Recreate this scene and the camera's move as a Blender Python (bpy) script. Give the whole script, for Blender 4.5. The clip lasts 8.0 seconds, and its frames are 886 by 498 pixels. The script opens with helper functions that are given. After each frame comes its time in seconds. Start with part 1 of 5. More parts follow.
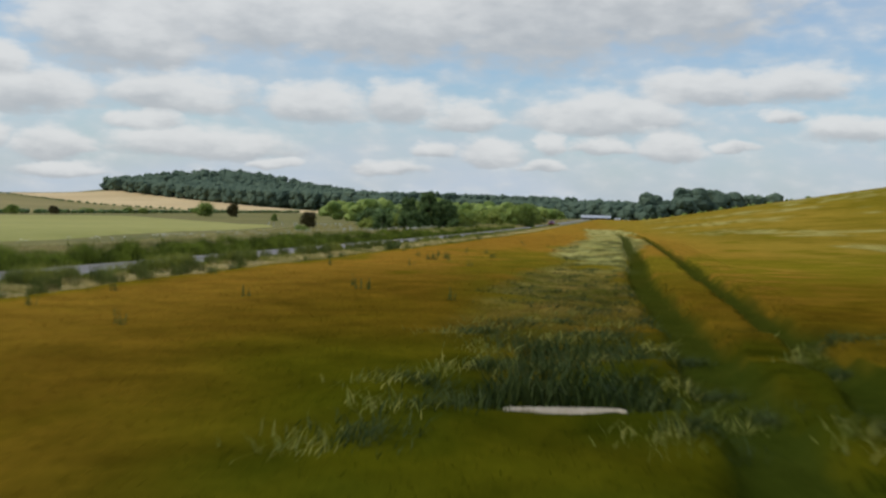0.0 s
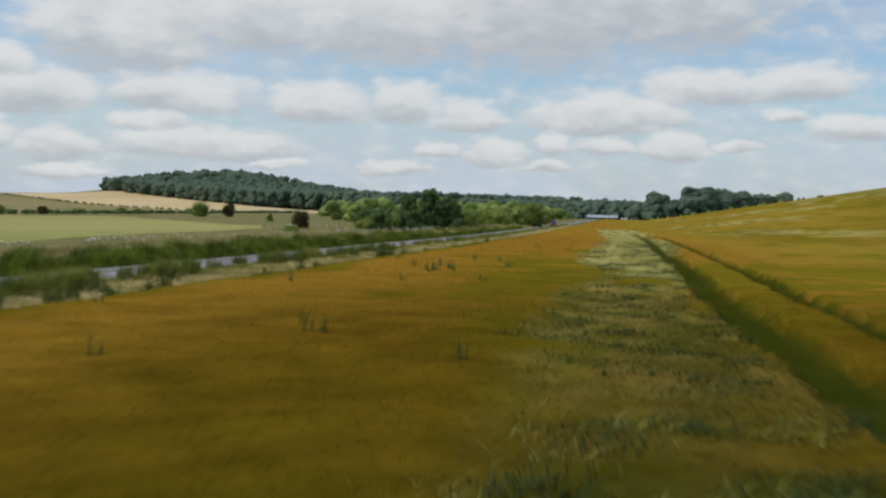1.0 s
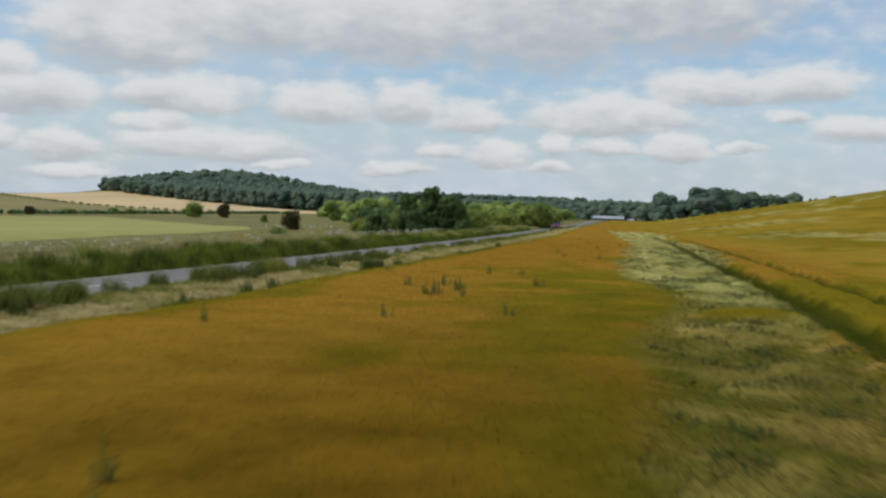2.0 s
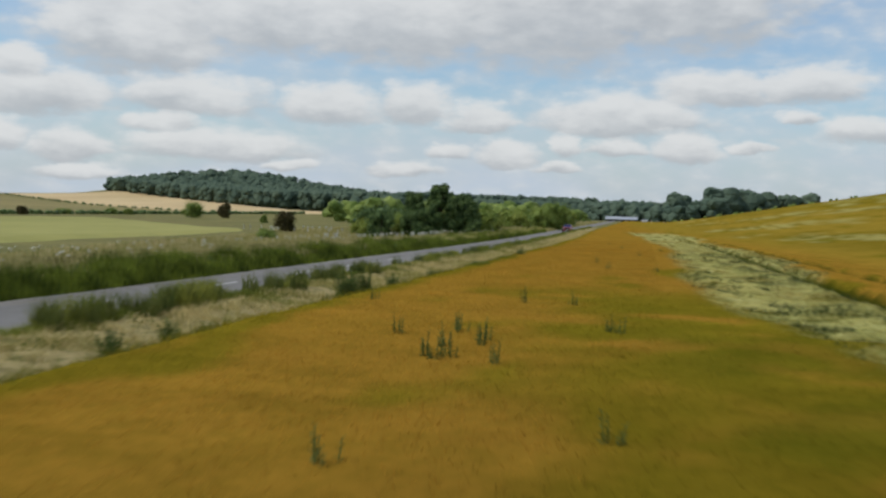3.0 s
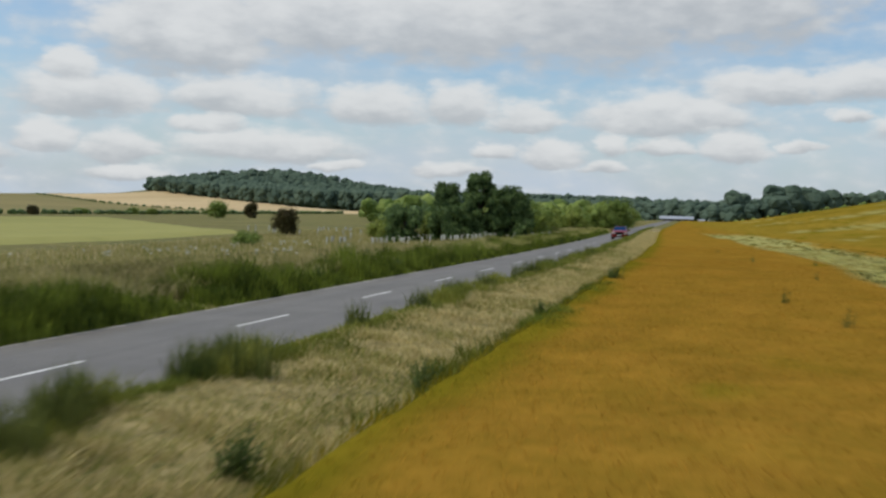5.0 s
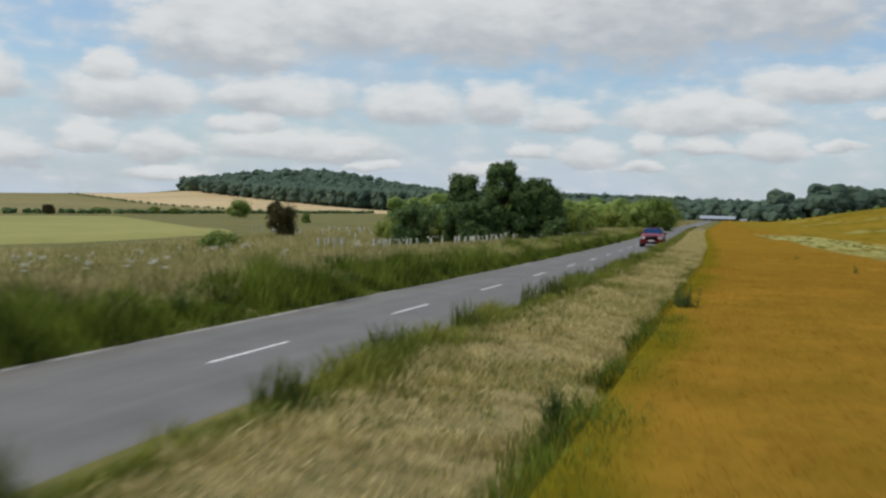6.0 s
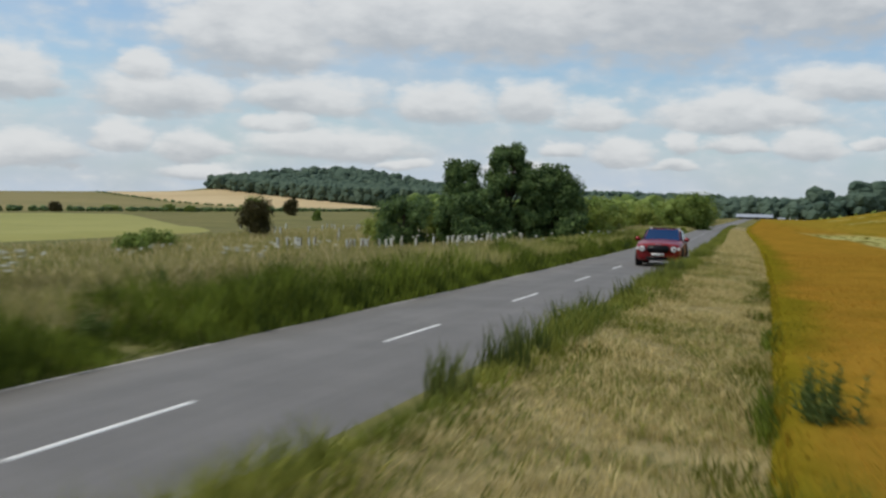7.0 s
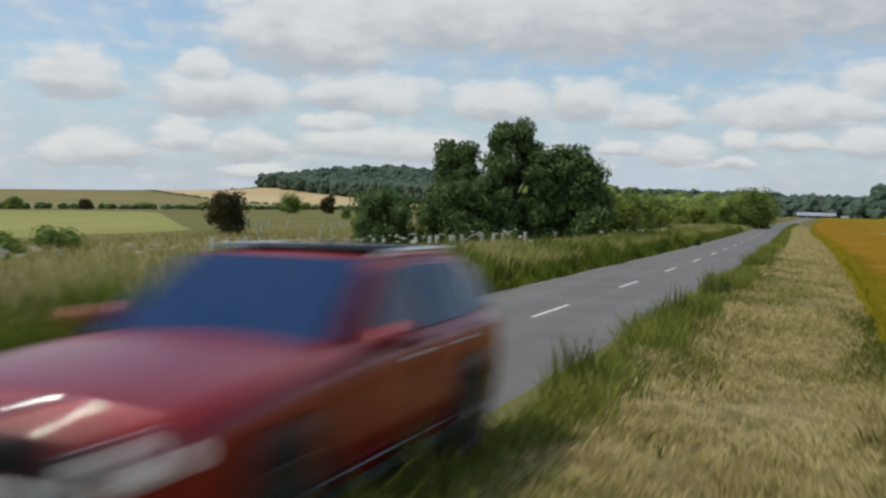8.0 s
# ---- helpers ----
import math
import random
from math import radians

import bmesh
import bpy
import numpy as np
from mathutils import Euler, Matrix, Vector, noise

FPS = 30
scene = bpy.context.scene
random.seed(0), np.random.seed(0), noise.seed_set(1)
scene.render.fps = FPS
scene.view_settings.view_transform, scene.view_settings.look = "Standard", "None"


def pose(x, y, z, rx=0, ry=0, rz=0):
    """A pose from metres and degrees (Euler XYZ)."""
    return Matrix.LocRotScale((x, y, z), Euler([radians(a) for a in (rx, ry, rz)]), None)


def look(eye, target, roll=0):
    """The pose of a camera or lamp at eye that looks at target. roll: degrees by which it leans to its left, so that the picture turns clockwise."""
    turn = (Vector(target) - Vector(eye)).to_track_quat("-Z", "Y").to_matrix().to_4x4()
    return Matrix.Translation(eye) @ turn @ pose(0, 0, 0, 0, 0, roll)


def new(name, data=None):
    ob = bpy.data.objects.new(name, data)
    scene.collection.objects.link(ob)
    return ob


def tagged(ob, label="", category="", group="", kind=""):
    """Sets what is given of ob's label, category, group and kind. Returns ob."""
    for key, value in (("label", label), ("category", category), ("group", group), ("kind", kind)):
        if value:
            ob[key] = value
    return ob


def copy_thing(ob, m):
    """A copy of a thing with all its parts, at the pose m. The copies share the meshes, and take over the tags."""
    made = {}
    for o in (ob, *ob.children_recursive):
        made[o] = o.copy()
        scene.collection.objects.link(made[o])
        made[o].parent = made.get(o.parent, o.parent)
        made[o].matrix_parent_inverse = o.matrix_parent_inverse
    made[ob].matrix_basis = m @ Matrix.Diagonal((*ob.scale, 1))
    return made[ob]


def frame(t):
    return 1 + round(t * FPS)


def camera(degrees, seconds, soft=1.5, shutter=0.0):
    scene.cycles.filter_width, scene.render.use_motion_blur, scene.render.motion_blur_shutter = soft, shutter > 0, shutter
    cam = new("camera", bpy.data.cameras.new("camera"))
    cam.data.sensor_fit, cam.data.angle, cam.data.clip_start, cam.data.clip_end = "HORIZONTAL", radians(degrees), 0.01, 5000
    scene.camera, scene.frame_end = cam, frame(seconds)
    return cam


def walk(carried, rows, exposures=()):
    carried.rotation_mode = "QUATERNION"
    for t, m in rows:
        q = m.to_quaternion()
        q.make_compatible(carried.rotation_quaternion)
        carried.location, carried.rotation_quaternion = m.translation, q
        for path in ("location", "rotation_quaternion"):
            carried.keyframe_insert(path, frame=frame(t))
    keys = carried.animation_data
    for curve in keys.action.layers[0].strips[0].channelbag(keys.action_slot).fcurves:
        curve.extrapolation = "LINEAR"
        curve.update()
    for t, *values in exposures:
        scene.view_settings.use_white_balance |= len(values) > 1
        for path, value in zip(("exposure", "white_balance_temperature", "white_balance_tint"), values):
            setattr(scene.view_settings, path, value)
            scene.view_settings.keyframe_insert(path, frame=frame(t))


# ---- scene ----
cam = camera(45.0, 8.0, soft=2.5, shutter=0.5)
PATH = [
    (0, (24.195, -117.67, 2.979), (23.841, -115.703, 2.914), 1.7),
    (0.5, (22.906, -110.235, 2.902), (22.548, -108.268, 2.837), 1.7),
    (1, (21.53, -102.867, 2.866), (21.17, -100.901, 2.801), 1.6),
    (1.5, (20.136, -95.419, 2.829), (19.775, -93.453, 2.765), 1.6),
    (3, (15.569, -71.826, 2.793), (15.188, -69.863, 2.73), 1.7),
    (3.5, (14.074, -63.734, 2.711), (13.682, -61.774, 2.648), 1.6),
    (4, (12.607, -55.51, 2.611), (12.199, -53.553, 2.548), 1.6),
    (4.5, (11.033, -47.443, 2.622), (10.6, -45.491, 2.558), 1.6),
    (6, (7.713, -23.755, 2.387), (7.184, -21.827, 2.32), 1.6),
    (6.5, (6.708, -15.341, 2.311), (6.151, -13.421, 2.243), 1.6),
    (7, (5.929, -7.242, 2.144), (5.343, -5.331, 2.073), 1.6),
    (7.5, (5.348, 0.436, 2.057), (4.716, 2.332, 1.984), 1.6),
    (8, (5.048, 8.025, 1.951), (4.365, 9.903, 1.875), 1.6),
]
walk(cam, [(t, look(eye, target, roll)) for t, eye, target, roll in PATH])


# ---- world, sun, exposure ----
def math_node(nt, op, a, b=None, c=None, clamp=False):
    n = nt.nodes.new("ShaderNodeMath")
    n.operation, n.use_clamp = op, clamp
    for i, v in enumerate((a, b, c)):
        if v is None:
            continue
        if isinstance(v, (int, float)):
            n.inputs[i].default_value = v
        else:
            nt.links.new(v, n.inputs[i])
    return n.outputs[0]


def smooth_node(nt, value, lo, hi, out_lo=0.0, out_hi=1.0):
    n = nt.nodes.new("ShaderNodeMapRange")
    n.interpolation_type = "SMOOTHSTEP"
    nt.links.new(value, n.inputs[0])
    for i, v in enumerate((lo, hi, out_lo, out_hi)):
        n.inputs[i + 1].default_value = v
    return n.outputs[0]


def mix_node(nt, fac, a, b, kind="MIX"):
    n = nt.nodes.new("ShaderNodeMix")
    n.data_type, n.blend_type = "RGBA", kind
    for sock, v in ((n.inputs[0], fac), (n.inputs[6], a), (n.inputs[7], b)):
        if isinstance(v, (int, float)):
            sock.default_value = v
        elif isinstance(v, tuple):
            sock.default_value = (*v, 1)
        else:
            nt.links.new(v, sock)
    return n.outputs[2]


def noise_node(nt, vector, scale, detail=4.0, rough=0.55):
    n = nt.nodes.new("ShaderNodeTexNoise")
    n.inputs["Scale"].default_value, n.inputs["Detail"].default_value, n.inputs["Roughness"].default_value = scale, detail, rough
    if vector is not None:
        nt.links.new(vector, n.inputs["Vector"])
    return n


# fair-weather cumulus: azimuth, elevation, half width, height above and depth below its middle, all in degrees
CLOUDS_HIGH = [
    (-27.0, 8.9, 5.0, 3.8, 1.7), (-20.5, 10.1, 5.4, 3.4, 1.6), (-13.9, 10.1, 6.0, 3.2, 1.8), (-6.0, 11.9, 7.0, 2.4, 3.4), (1.3, 12.1, 6.4, 2.4, 2.7), (-26.8, 8.0, 1.8, 1.4, 0.8),
    (-33.0, 6.8, 1.4, 0.9, 0.5), (-31.8, 5.6, 3.6, 1.2, 1.0), (-24.5, 5.7, 3.9, 1.35, 0.75), (-17.3, 5.45, 2.7, 1.2, 0.65), (-12.8, 5.75, 1.95, 1.3, 0.7), (-9.2, 5.0, 1.85, 0.95, 0.5),
    (-1.6, 5.25, 4.7, 1.4, 0.75), (3.0, 6.7, 3.4, 1.0, 0.55), (7.7, 6.9, 3.0, 1.1, 0.6), (10.5, 4.7, 2.3, 0.8, 0.45), (7.4, 5.45, 1.2, 0.4, 0.25), (-39.3, 5.9, 2.3, 1.7, 0.9),
]
CLOUDS_LOW = [
    (-25.7, 4.3, 1.9, 0.6, 0.35), (-33.8, 3.25, 1.6, 1.0, 0.5), (-30.3, 2.8, 2.05, 0.95, 0.5), (-23.0, 3.15, 4.9, 1.05, 0.55), (-29.9, 1.7, 2.5, 0.45, 0.25), (-19.4, 2.25, 1.4, 0.4, 0.2),
    (-13.1, 2.4, 2.0, 0.55, 0.3), (-10.9, 3.35, 1.15, 0.5, 0.25), (-7.7, 3.2, 1.75, 0.85, 0.45), (-4.5, 3.8, 0.95, 0.8, 0.45), (-1.9, 3.8, 1.55, 0.55, 0.3), (1.7, 3.7, 1.95, 0.9, 0.5),
    (-38.4, 2.3, 2.8, 1.15, 0.6), (-4.9, 2.7, 1.2, 0.35, 0.2), (4.9, 3.85, 0.85, 0.35, 0.2),
]
SUN_ELEVATION, SUN_AZIMUTH = 55.0, -112.0   # azimuth: degrees from the road's direction, to the right


def cloud_group():
    """One cloud: how deep a direction lies in it, and that depth times the height within the cloud."""
    gt = bpy.data.node_groups.new("cloud", "ShaderNodeTree")
    for s in ("az", "el", "a", "e", "w", "up", "down"):
        gt.interface.new_socket(s, in_out="INPUT", socket_type="NodeSocketFloat")
    for s in ("deep", "lift"):
        gt.interface.new_socket(s, in_out="OUTPUT", socket_type="NodeSocketFloat")
    i, o = gt.nodes.new("NodeGroupInput").outputs, gt.nodes.new("NodeGroupOutput").inputs
    u = math_node(gt, "DIVIDE", math_node(gt, "SUBTRACT", i[0], i[2]), i[4])
    v = math_node(gt, "SUBTRACT", i[1], i[3])
    above = math_node(gt, "MAXIMUM", math_node(gt, "DIVIDE", v, i[5]), 0.0)
    below = math_node(gt, "MAXIMUM", math_node(gt, "DIVIDE", math_node(gt, "MULTIPLY", v, -1.0), i[6]), 0.0)
    r = math_node(gt, "ADD", math_node(gt, "MULTIPLY", u, u), math_node(gt, "ADD", math_node(gt, "MULTIPLY", above, above), math_node(gt, "MULTIPLY", below, below)))
    deep = math_node(gt, "SUBTRACT", 1.0, math_node(gt, "SQRT", r))
    gt.links.new(deep, o[0])
    gt.links.new(math_node(gt, "MULTIPLY", math_node(gt, "MAXIMUM", deep, 0.0), math_node(gt, "SUBTRACT", above, below)), o[1])
    return gt


def build_world():
    world = bpy.data.worlds.new("sky")
    scene.world = world
    world.use_nodes = True
    nt = world.node_tree
    nt.nodes.clear()
    coord = nt.nodes.new("ShaderNodeTexCoord").outputs["Generated"]
    sep = nt.nodes.new("ShaderNodeSeparateXYZ")
    nt.links.new(coord, sep.inputs[0])
    az = math_node(nt, "MULTIPLY", math_node(nt, "ARCTAN2", sep.outputs[0], sep.outputs[1]), 57.2958)
    el = math_node(nt, "MULTIPLY", math_node(nt, "ARCSINE", sep.outputs[2]), 57.2958)
    sky = nt.nodes.new("ShaderNodeTexSky")
    sky.sky_type, sky.sun_disc = "NISHITA", False
    sky.sun_elevation, sky.sun_rotation = radians(SUN_ELEVATION), radians(SUN_AZIMUTH)
    sky.air_density, sky.dust_density, sky.ozone_density = 1.0, 1.2, 1.0
    flat = nt.nodes.new("ShaderNodeCombineXYZ")
    nt.links.new(math_node(nt, "MULTIPLY", az, 0.46), flat.inputs[0])
    nt.links.new(el, flat.inputs[1])
    warp = noise_node(nt, flat.outputs[0], 0.8, 5.0, 0.55)
    wsep = nt.nodes.new("ShaderNodeSeparateXYZ")
    nt.links.new(warp.outputs["Color"], wsep.inputs[0])
    waz = math_node(nt, "ADD", az, math_node(nt, "MULTIPLY", math_node(nt, "SUBTRACT", wsep.outputs[0], 0.5), 3.4))
    wel = math_node(nt, "ADD", el, math_node(nt, "MULTIPLY", math_node(nt, "SUBTRACT", wsep.outputs[1], 0.5), 1.3))
    gt = cloud_group()
    deep = lift = weight = None
    for c in CLOUDS_HIGH + CLOUDS_LOW:
        n = nt.nodes.new("ShaderNodeGroup")
        n.node_tree = gt
        nt.links.new(waz, n.inputs[0])
        nt.links.new(wel, n.inputs[1])
        for k, v in enumerate(c):
            n.inputs[k + 2].default_value = v * (1, 1, 1.22, 1.3, 1.45)[k]
        pos = math_node(nt, "MAXIMUM", n.outputs[0], 0.0)
        deep = n.outputs[0] if deep is None else math_node(nt, "MAXIMUM", deep, n.outputs[0])
        lift = n.outputs[1] if lift is None else math_node(nt, "ADD", lift, n.outputs[1])
        weight = pos if weight is None else math_node(nt, "ADD", weight, pos)
    # the rest of the sky is as cloudy as the part in view
    around = noise_node(nt, coord, 2.6, 4.0, 0.5)
    high = smooth_node(nt, el, 11.0, 17.0)
    side = math_node(nt, "MAXIMUM", smooth_node(nt, az, 12.0, 20.0), smooth_node(nt, az, -43.0, -50.0))
    rest = math_node(nt, "MULTIPLY", math_node(nt, "MAXIMUM", high, side), math_node(nt, "MULTIPLY", math_node(nt, "SUBTRACT", around.outputs[0], 0.50), 3.0))
    deep = math_node(nt, "MAXIMUM", deep, rest)
    fine = noise_node(nt, flat.outputs[0], 1.3, 4.0, 0.5)
    ragged = math_node(nt, "ADD", deep, math_node(nt, "MULTIPLY", math_node(nt, "SUBTRACT", fine.outputs[0], 0.5), 0.8))
    mask = smooth_node(nt, ragged, -0.20, 0.44)
    # thin veil between the clouds, thicker towards the horizon
    soft_noise = noise_node(nt, flat.outputs[0], 0.22, 2.0, 0.5)
    veil = math_node(nt, "MULTIPLY", smooth_node(nt, soft_noise.outputs[0], 0.35, 0.7), 0.42)
    haze = math_node(nt, "ADD", smooth_node(nt, el, 7.0, -0.5, 0.0, 0.8), veil, clamp=True)
    mask = math_node(nt, "MULTIPLY", mask, 0.93)
    height = math_node(nt, "DIVIDE", lift, math_node(nt, "ADD", weight, 0.06))
    lumps = math_node(nt, "ADD", math_node(nt, "MULTIPLY", math_node(nt, "SUBTRACT", fine.outputs[0], 0.5), 0.9), math_node(nt, "MULTIPLY", math_node(nt, "SUBTRACT", warp.outputs[0], 0.5), 1.0))
    lit = math_node(nt, "ADD", height, lumps)
    cloud = mix_node(nt, smooth_node(nt, lit, -0.75, 0.5), (0.45, 0.48, 0.51), (0.71, 0.725, 0.73))
    thin = smooth_node(nt, ragged, 0.3, -0.15)
    cloud = mix_node(nt, math_node(nt, "MULTIPLY", thin, 0.55), cloud, (0.55, 0.61, 0.68))
    blue = mix_node(nt, 1.0, sky.outputs[0], (0.110, 0.122, 0.130), "MULTIPLY")
    col = mix_node(nt, mask, mix_node(nt, haze, blue, (0.49, 0.57, 0.66)), cloud)
    bg = nt.nodes.new("ShaderNodeBackground")
    bg.inputs["Strength"].default_value = 1.0
    nt.links.new(col, bg.inputs["Color"])
    nt.links.new(bg.outputs[0], nt.nodes.new("ShaderNodeOutputWorld").inputs[0])


build_world()
sun = new("sun", bpy.data.lights.new("sun", "SUN"))
sun.data.energy, sun.data.angle, sun.data.color = 2.4, radians(2), (1.0, 0.94, 0.84)
a, e = radians(SUN_AZIMUTH), radians(SUN_ELEVATION)
sun.matrix_world = look((0, 0, 60), (-math.sin(a) * math.cos(e) * 10, -math.cos(a) * math.cos(e) * 10, 60 - math.sin(e) * 10))


# ---- materials ----
def material(name, build, rough=0.8, metal=0.0, spec=0.3):
    m = bpy.data.materials.new(name)
    m.use_nodes = True
    nt = m.node_tree
    p = nt.nodes["Principled BSDF"]
    p.inputs["Roughness"].default_value, p.inputs["Metallic"].default_value, p.inputs["Specular IOR Level"].default_value = rough, metal, spec
    build(nt, p)
    return m


def position(nt, sx=1.0, sy=1.0, sz=1.0):
    g = nt.nodes.new("ShaderNodeNewGeometry").outputs["Position"]
    mp = nt.nodes.new("ShaderNodeMapping")
    mp.inputs["Scale"].default_value = (sx, sy, sz)
    nt.links.new(g, mp.inputs[0])
    return mp.outputs[0]


def bump(nt, p, height, strength, distance):
    b = nt.nodes.new("ShaderNodeBump")
    b.inputs["Strength"].default_value, b.inputs["Distance"].default_value = strength, distance
    nt.links.new(height, b.inputs["Height"])
    nt.links.new(b.outputs[0], p.inputs["Normal"])


def mottled(name, a, b, big, small, rough=0.85, relief=0.0, stretch=(1, 1, 1), c=None, spec=0.2, local=False):
    """Two or three tones mixed at two scales, with fine relief."""
    def build(nt, p):
        v = position(nt, *stretch)
        if local:
            v = nt.nodes.new("ShaderNodeTexCoord").outputs["Object"]
        n1, n2 = noise_node(nt, v, big, 3.0), noise_node(nt, v, small, 5.0, 0.65)
        f = math_node(nt, "ADD", math_node(nt, "MULTIPLY", n1.outputs[0], 0.55), math_node(nt, "MULTIPLY", n2.outputs[0], 0.45))
        col = mix_node(nt, smooth_node(nt, f, 0.36, 0.64), a, b)
        if c:
            n3 = noise_node(nt, v, big * 2.3, 4.0)
            col = mix_node(nt, smooth_node(nt, n3.outputs[0], 0.52, 0.68), col, c)
        nt.links.new(col, p.inputs["Base Color"])
        if relief:
            bump(nt, p, n2.outputs[0], 0.7, relief)
    return material(name, build, rough, spec=spec)


def leafy(name, a, b, patch=0.6, glow=0.25, rough=0.6, tip=None):
    """Leaves and blades: tones vary from piece to piece and from patch to patch, and some light shines through."""
    def build(nt, p):
        g = nt.nodes.new("ShaderNodeNewGeometry")
        n = noise_node(nt, g.outputs["Position"], patch, 3.0)
        f = math_node(nt, "ADD", math_node(nt, "MULTIPLY", g.outputs["Random Per Island"], 0.5), math_node(nt, "MULTIPLY", smooth_node(nt, n.outputs[0], 0.35, 0.65), 0.5))
        col = mix_node(nt, f, a, b)
        if tip:
            col = mix_node(nt, smooth_node(nt, g.outputs["Random Per Island"], 0.72, 0.9), col, tip)
        nt.links.new(col, p.inputs["Base Color"])
        t = nt.nodes.new("ShaderNodeBsdfTranslucent")
        nt.links.new(col, t.inputs["Color"])
        mx = nt.nodes.new("ShaderNodeMixShader")
        mx.inputs[0].default_value = glow
        nt.links.new(p.outputs[0], mx.inputs[1])
        nt.links.new(t.outputs[0], mx.inputs[2])
        nt.links.new(mx.outputs[0], nt.nodes["Material Output"].inputs[0])
    return material(name, build, rough, spec=0.08)


def crop_material(name, glow):
    """Barley: the crop attribute holds its colour from place to place, ripe, green or bleached, with cloud shade mixed
    in at the near end.
    """
    def build(nt, p):
        at = nt.nodes.new("ShaderNodeAttribute")
        at.attribute_name = "crop"
        v = position(nt)
        n1, n2 = noise_node(nt, v, 0.5, 4.0), noise_node(nt, v, 4.0, 4.0, 0.7)
        g = nt.nodes.new("ShaderNodeNewGeometry")
        vary = math_node(nt, "ADD", math_node(nt, "MULTIPLY", n1.outputs[0], 0.5), math_node(nt, "MULTIPLY", n2.outputs[0], 0.5))
        col = mix_node(nt, smooth_node(nt, vary, 0.36, 0.64), mix_node(nt, 1.0, at.outputs["Color"], (0.82, 0.86, 0.8), "MULTIPLY"), mix_node(nt, 1.0, at.outputs["Color"], (1.12, 1.08, 1.15), "MULTIPLY"))
        if glow:
            col = mix_node(nt, smooth_node(nt, g.outputs["Random Per Island"], 0.0, 1.0, 0.4, 1.0), col, mix_node(nt, 1.0, col, (2.1, 2.1, 2.4), "MULTIPLY"))
        nt.links.new(col, p.inputs["Base Color"])
        if glow:
            t = nt.nodes.new("ShaderNodeBsdfTranslucent")
            nt.links.new(col, t.inputs["Color"])
            mx = nt.nodes.new("ShaderNodeMixShader")
            mx.inputs[0].default_value = glow
            nt.links.new(p.outputs[0], mx.inputs[1])
            nt.links.new(t.outputs[0], mx.inputs[2])
            nt.links.new(mx.outputs[0], nt.nodes["Material Output"].inputs[0])
        else:
            bump(nt, p, n2.outputs[0], 0.6, 0.08)
    return material(name, build, 0.9, spec=0.0)


def asphalt_build(nt, p):
    v = position(nt)
    grit, patch = noise_node(nt, v, 90.0, 2.0), noise_node(nt, v, 0.5, 4.0)
    streak = noise_node(nt, position(nt, 1.6, 0.05, 1.0), 1.0, 4.0)
    f = math_node(nt, "ADD", math_node(nt, "MULTIPLY", grit.outputs[0], 0.4), math_node(nt, "ADD", math_node(nt, "MULTIPLY", patch.outputs[0], 0.3), math_node(nt, "MULTIPLY", streak.outputs[0], 0.3)))
    col = mix_node(nt, smooth_node(nt, f, 0.35, 0.65), (0.106, 0.100, 0.089), (0.176, 0.166, 0.151))
    nt.links.new(col, p.inputs["Base Color"])
    bump(nt, p, grit.outputs[0], 0.4, 0.004)


ASPHALT = material("asphalt", asphalt_build, 0.66, spec=0.42)
LINE = mottled("road_paint", (0.55, 0.55, 0.52), (0.75, 0.75, 0.72), 1.2, 25.0, 0.6)
GRIT = mottled("edge_grit", (0.24, 0.23, 0.20), (0.42, 0.40, 0.36), 1.5, 18.0, 0.9)
EARTH = mottled("rough_pasture", (0.10, 0.105, 0.028), (0.19, 0.165, 0.05), 0.05, 0.7, 0.95, 0.15, c=(0.13, 0.12, 0.04))
HAY = mottled("dry_verge_soil", (0.15, 0.125, 0.045), (0.36, 0.295, 0.135), 1.4, 7.0, 0.95, 0.08, c=(0.11, 0.11, 0.03))
CROP_SHEET, CROP_BLADE = crop_material("barley_canopy", 0.0), crop_material("barley_stalks", 0.6)
GREEN_FIELD = mottled("young_cereal", (0.22, 0.225, 0.06), (0.29, 0.28, 0.085), 0.02, 0.35, 0.95, 0.1, (1, 0.35, 1))
OLIVE_FIELD = mottled("pasture_hill", (0.17, 0.15, 0.05), (0.235, 0.195, 0.075), 0.012, 0.2, 0.95, 0.1, (0.5, 1, 1))
TAN_FIELD = mottled("ripe_wheat", (0.44, 0.33, 0.17), (0.54, 0.42, 0.23), 0.02, 0.3, 0.95, 0.1, (1, 0.4, 1))
GRASS_DRY = leafy("dry_grass", (0.38, 0.305, 0.115), (0.80, 0.67, 0.34), 1.5, 0.45, tip=(0.24, 0.23, 0.06))
GRASS_GREEN = leafy("tall_green_grass", (0.085, 0.125, 0.020), (0.31, 0.31, 0.06), 0.5, 0.3)
GRASS_MIX = leafy("flowering_grass", (0.17, 0.195, 0.038), (0.54, 0.45, 0.21), 0.32, 0.45, tip=(0.60, 0.49, 0.27))
WEED = leafy("thistle_leaf", (0.055, 0.095, 0.026), (0.15, 0.195, 0.058), 1.5, 0.4)
LEAF_DARK = leafy("dark_leaves", (0.028, 0.060, 0.026), (0.20, 0.29, 0.10), 1.3, 0.3, 0.45)
LEAF_MID = leafy("mid_leaves", (0.09, 0.15, 0.030), (0.28, 0.35, 0.09), 0.25, 0.28, 0.5)
LEAF_LIME = leafy("light_leaves", (0.12, 0.18, 0.03), (0.31, 0.35, 0.085), 0.3, 0.25, 0.55)
LEAF_BROWN = leafy("copper_leaves", (0.05, 0.04, 0.018), (0.09, 0.085, 0.03), 0.5, 0.2, 0.55)
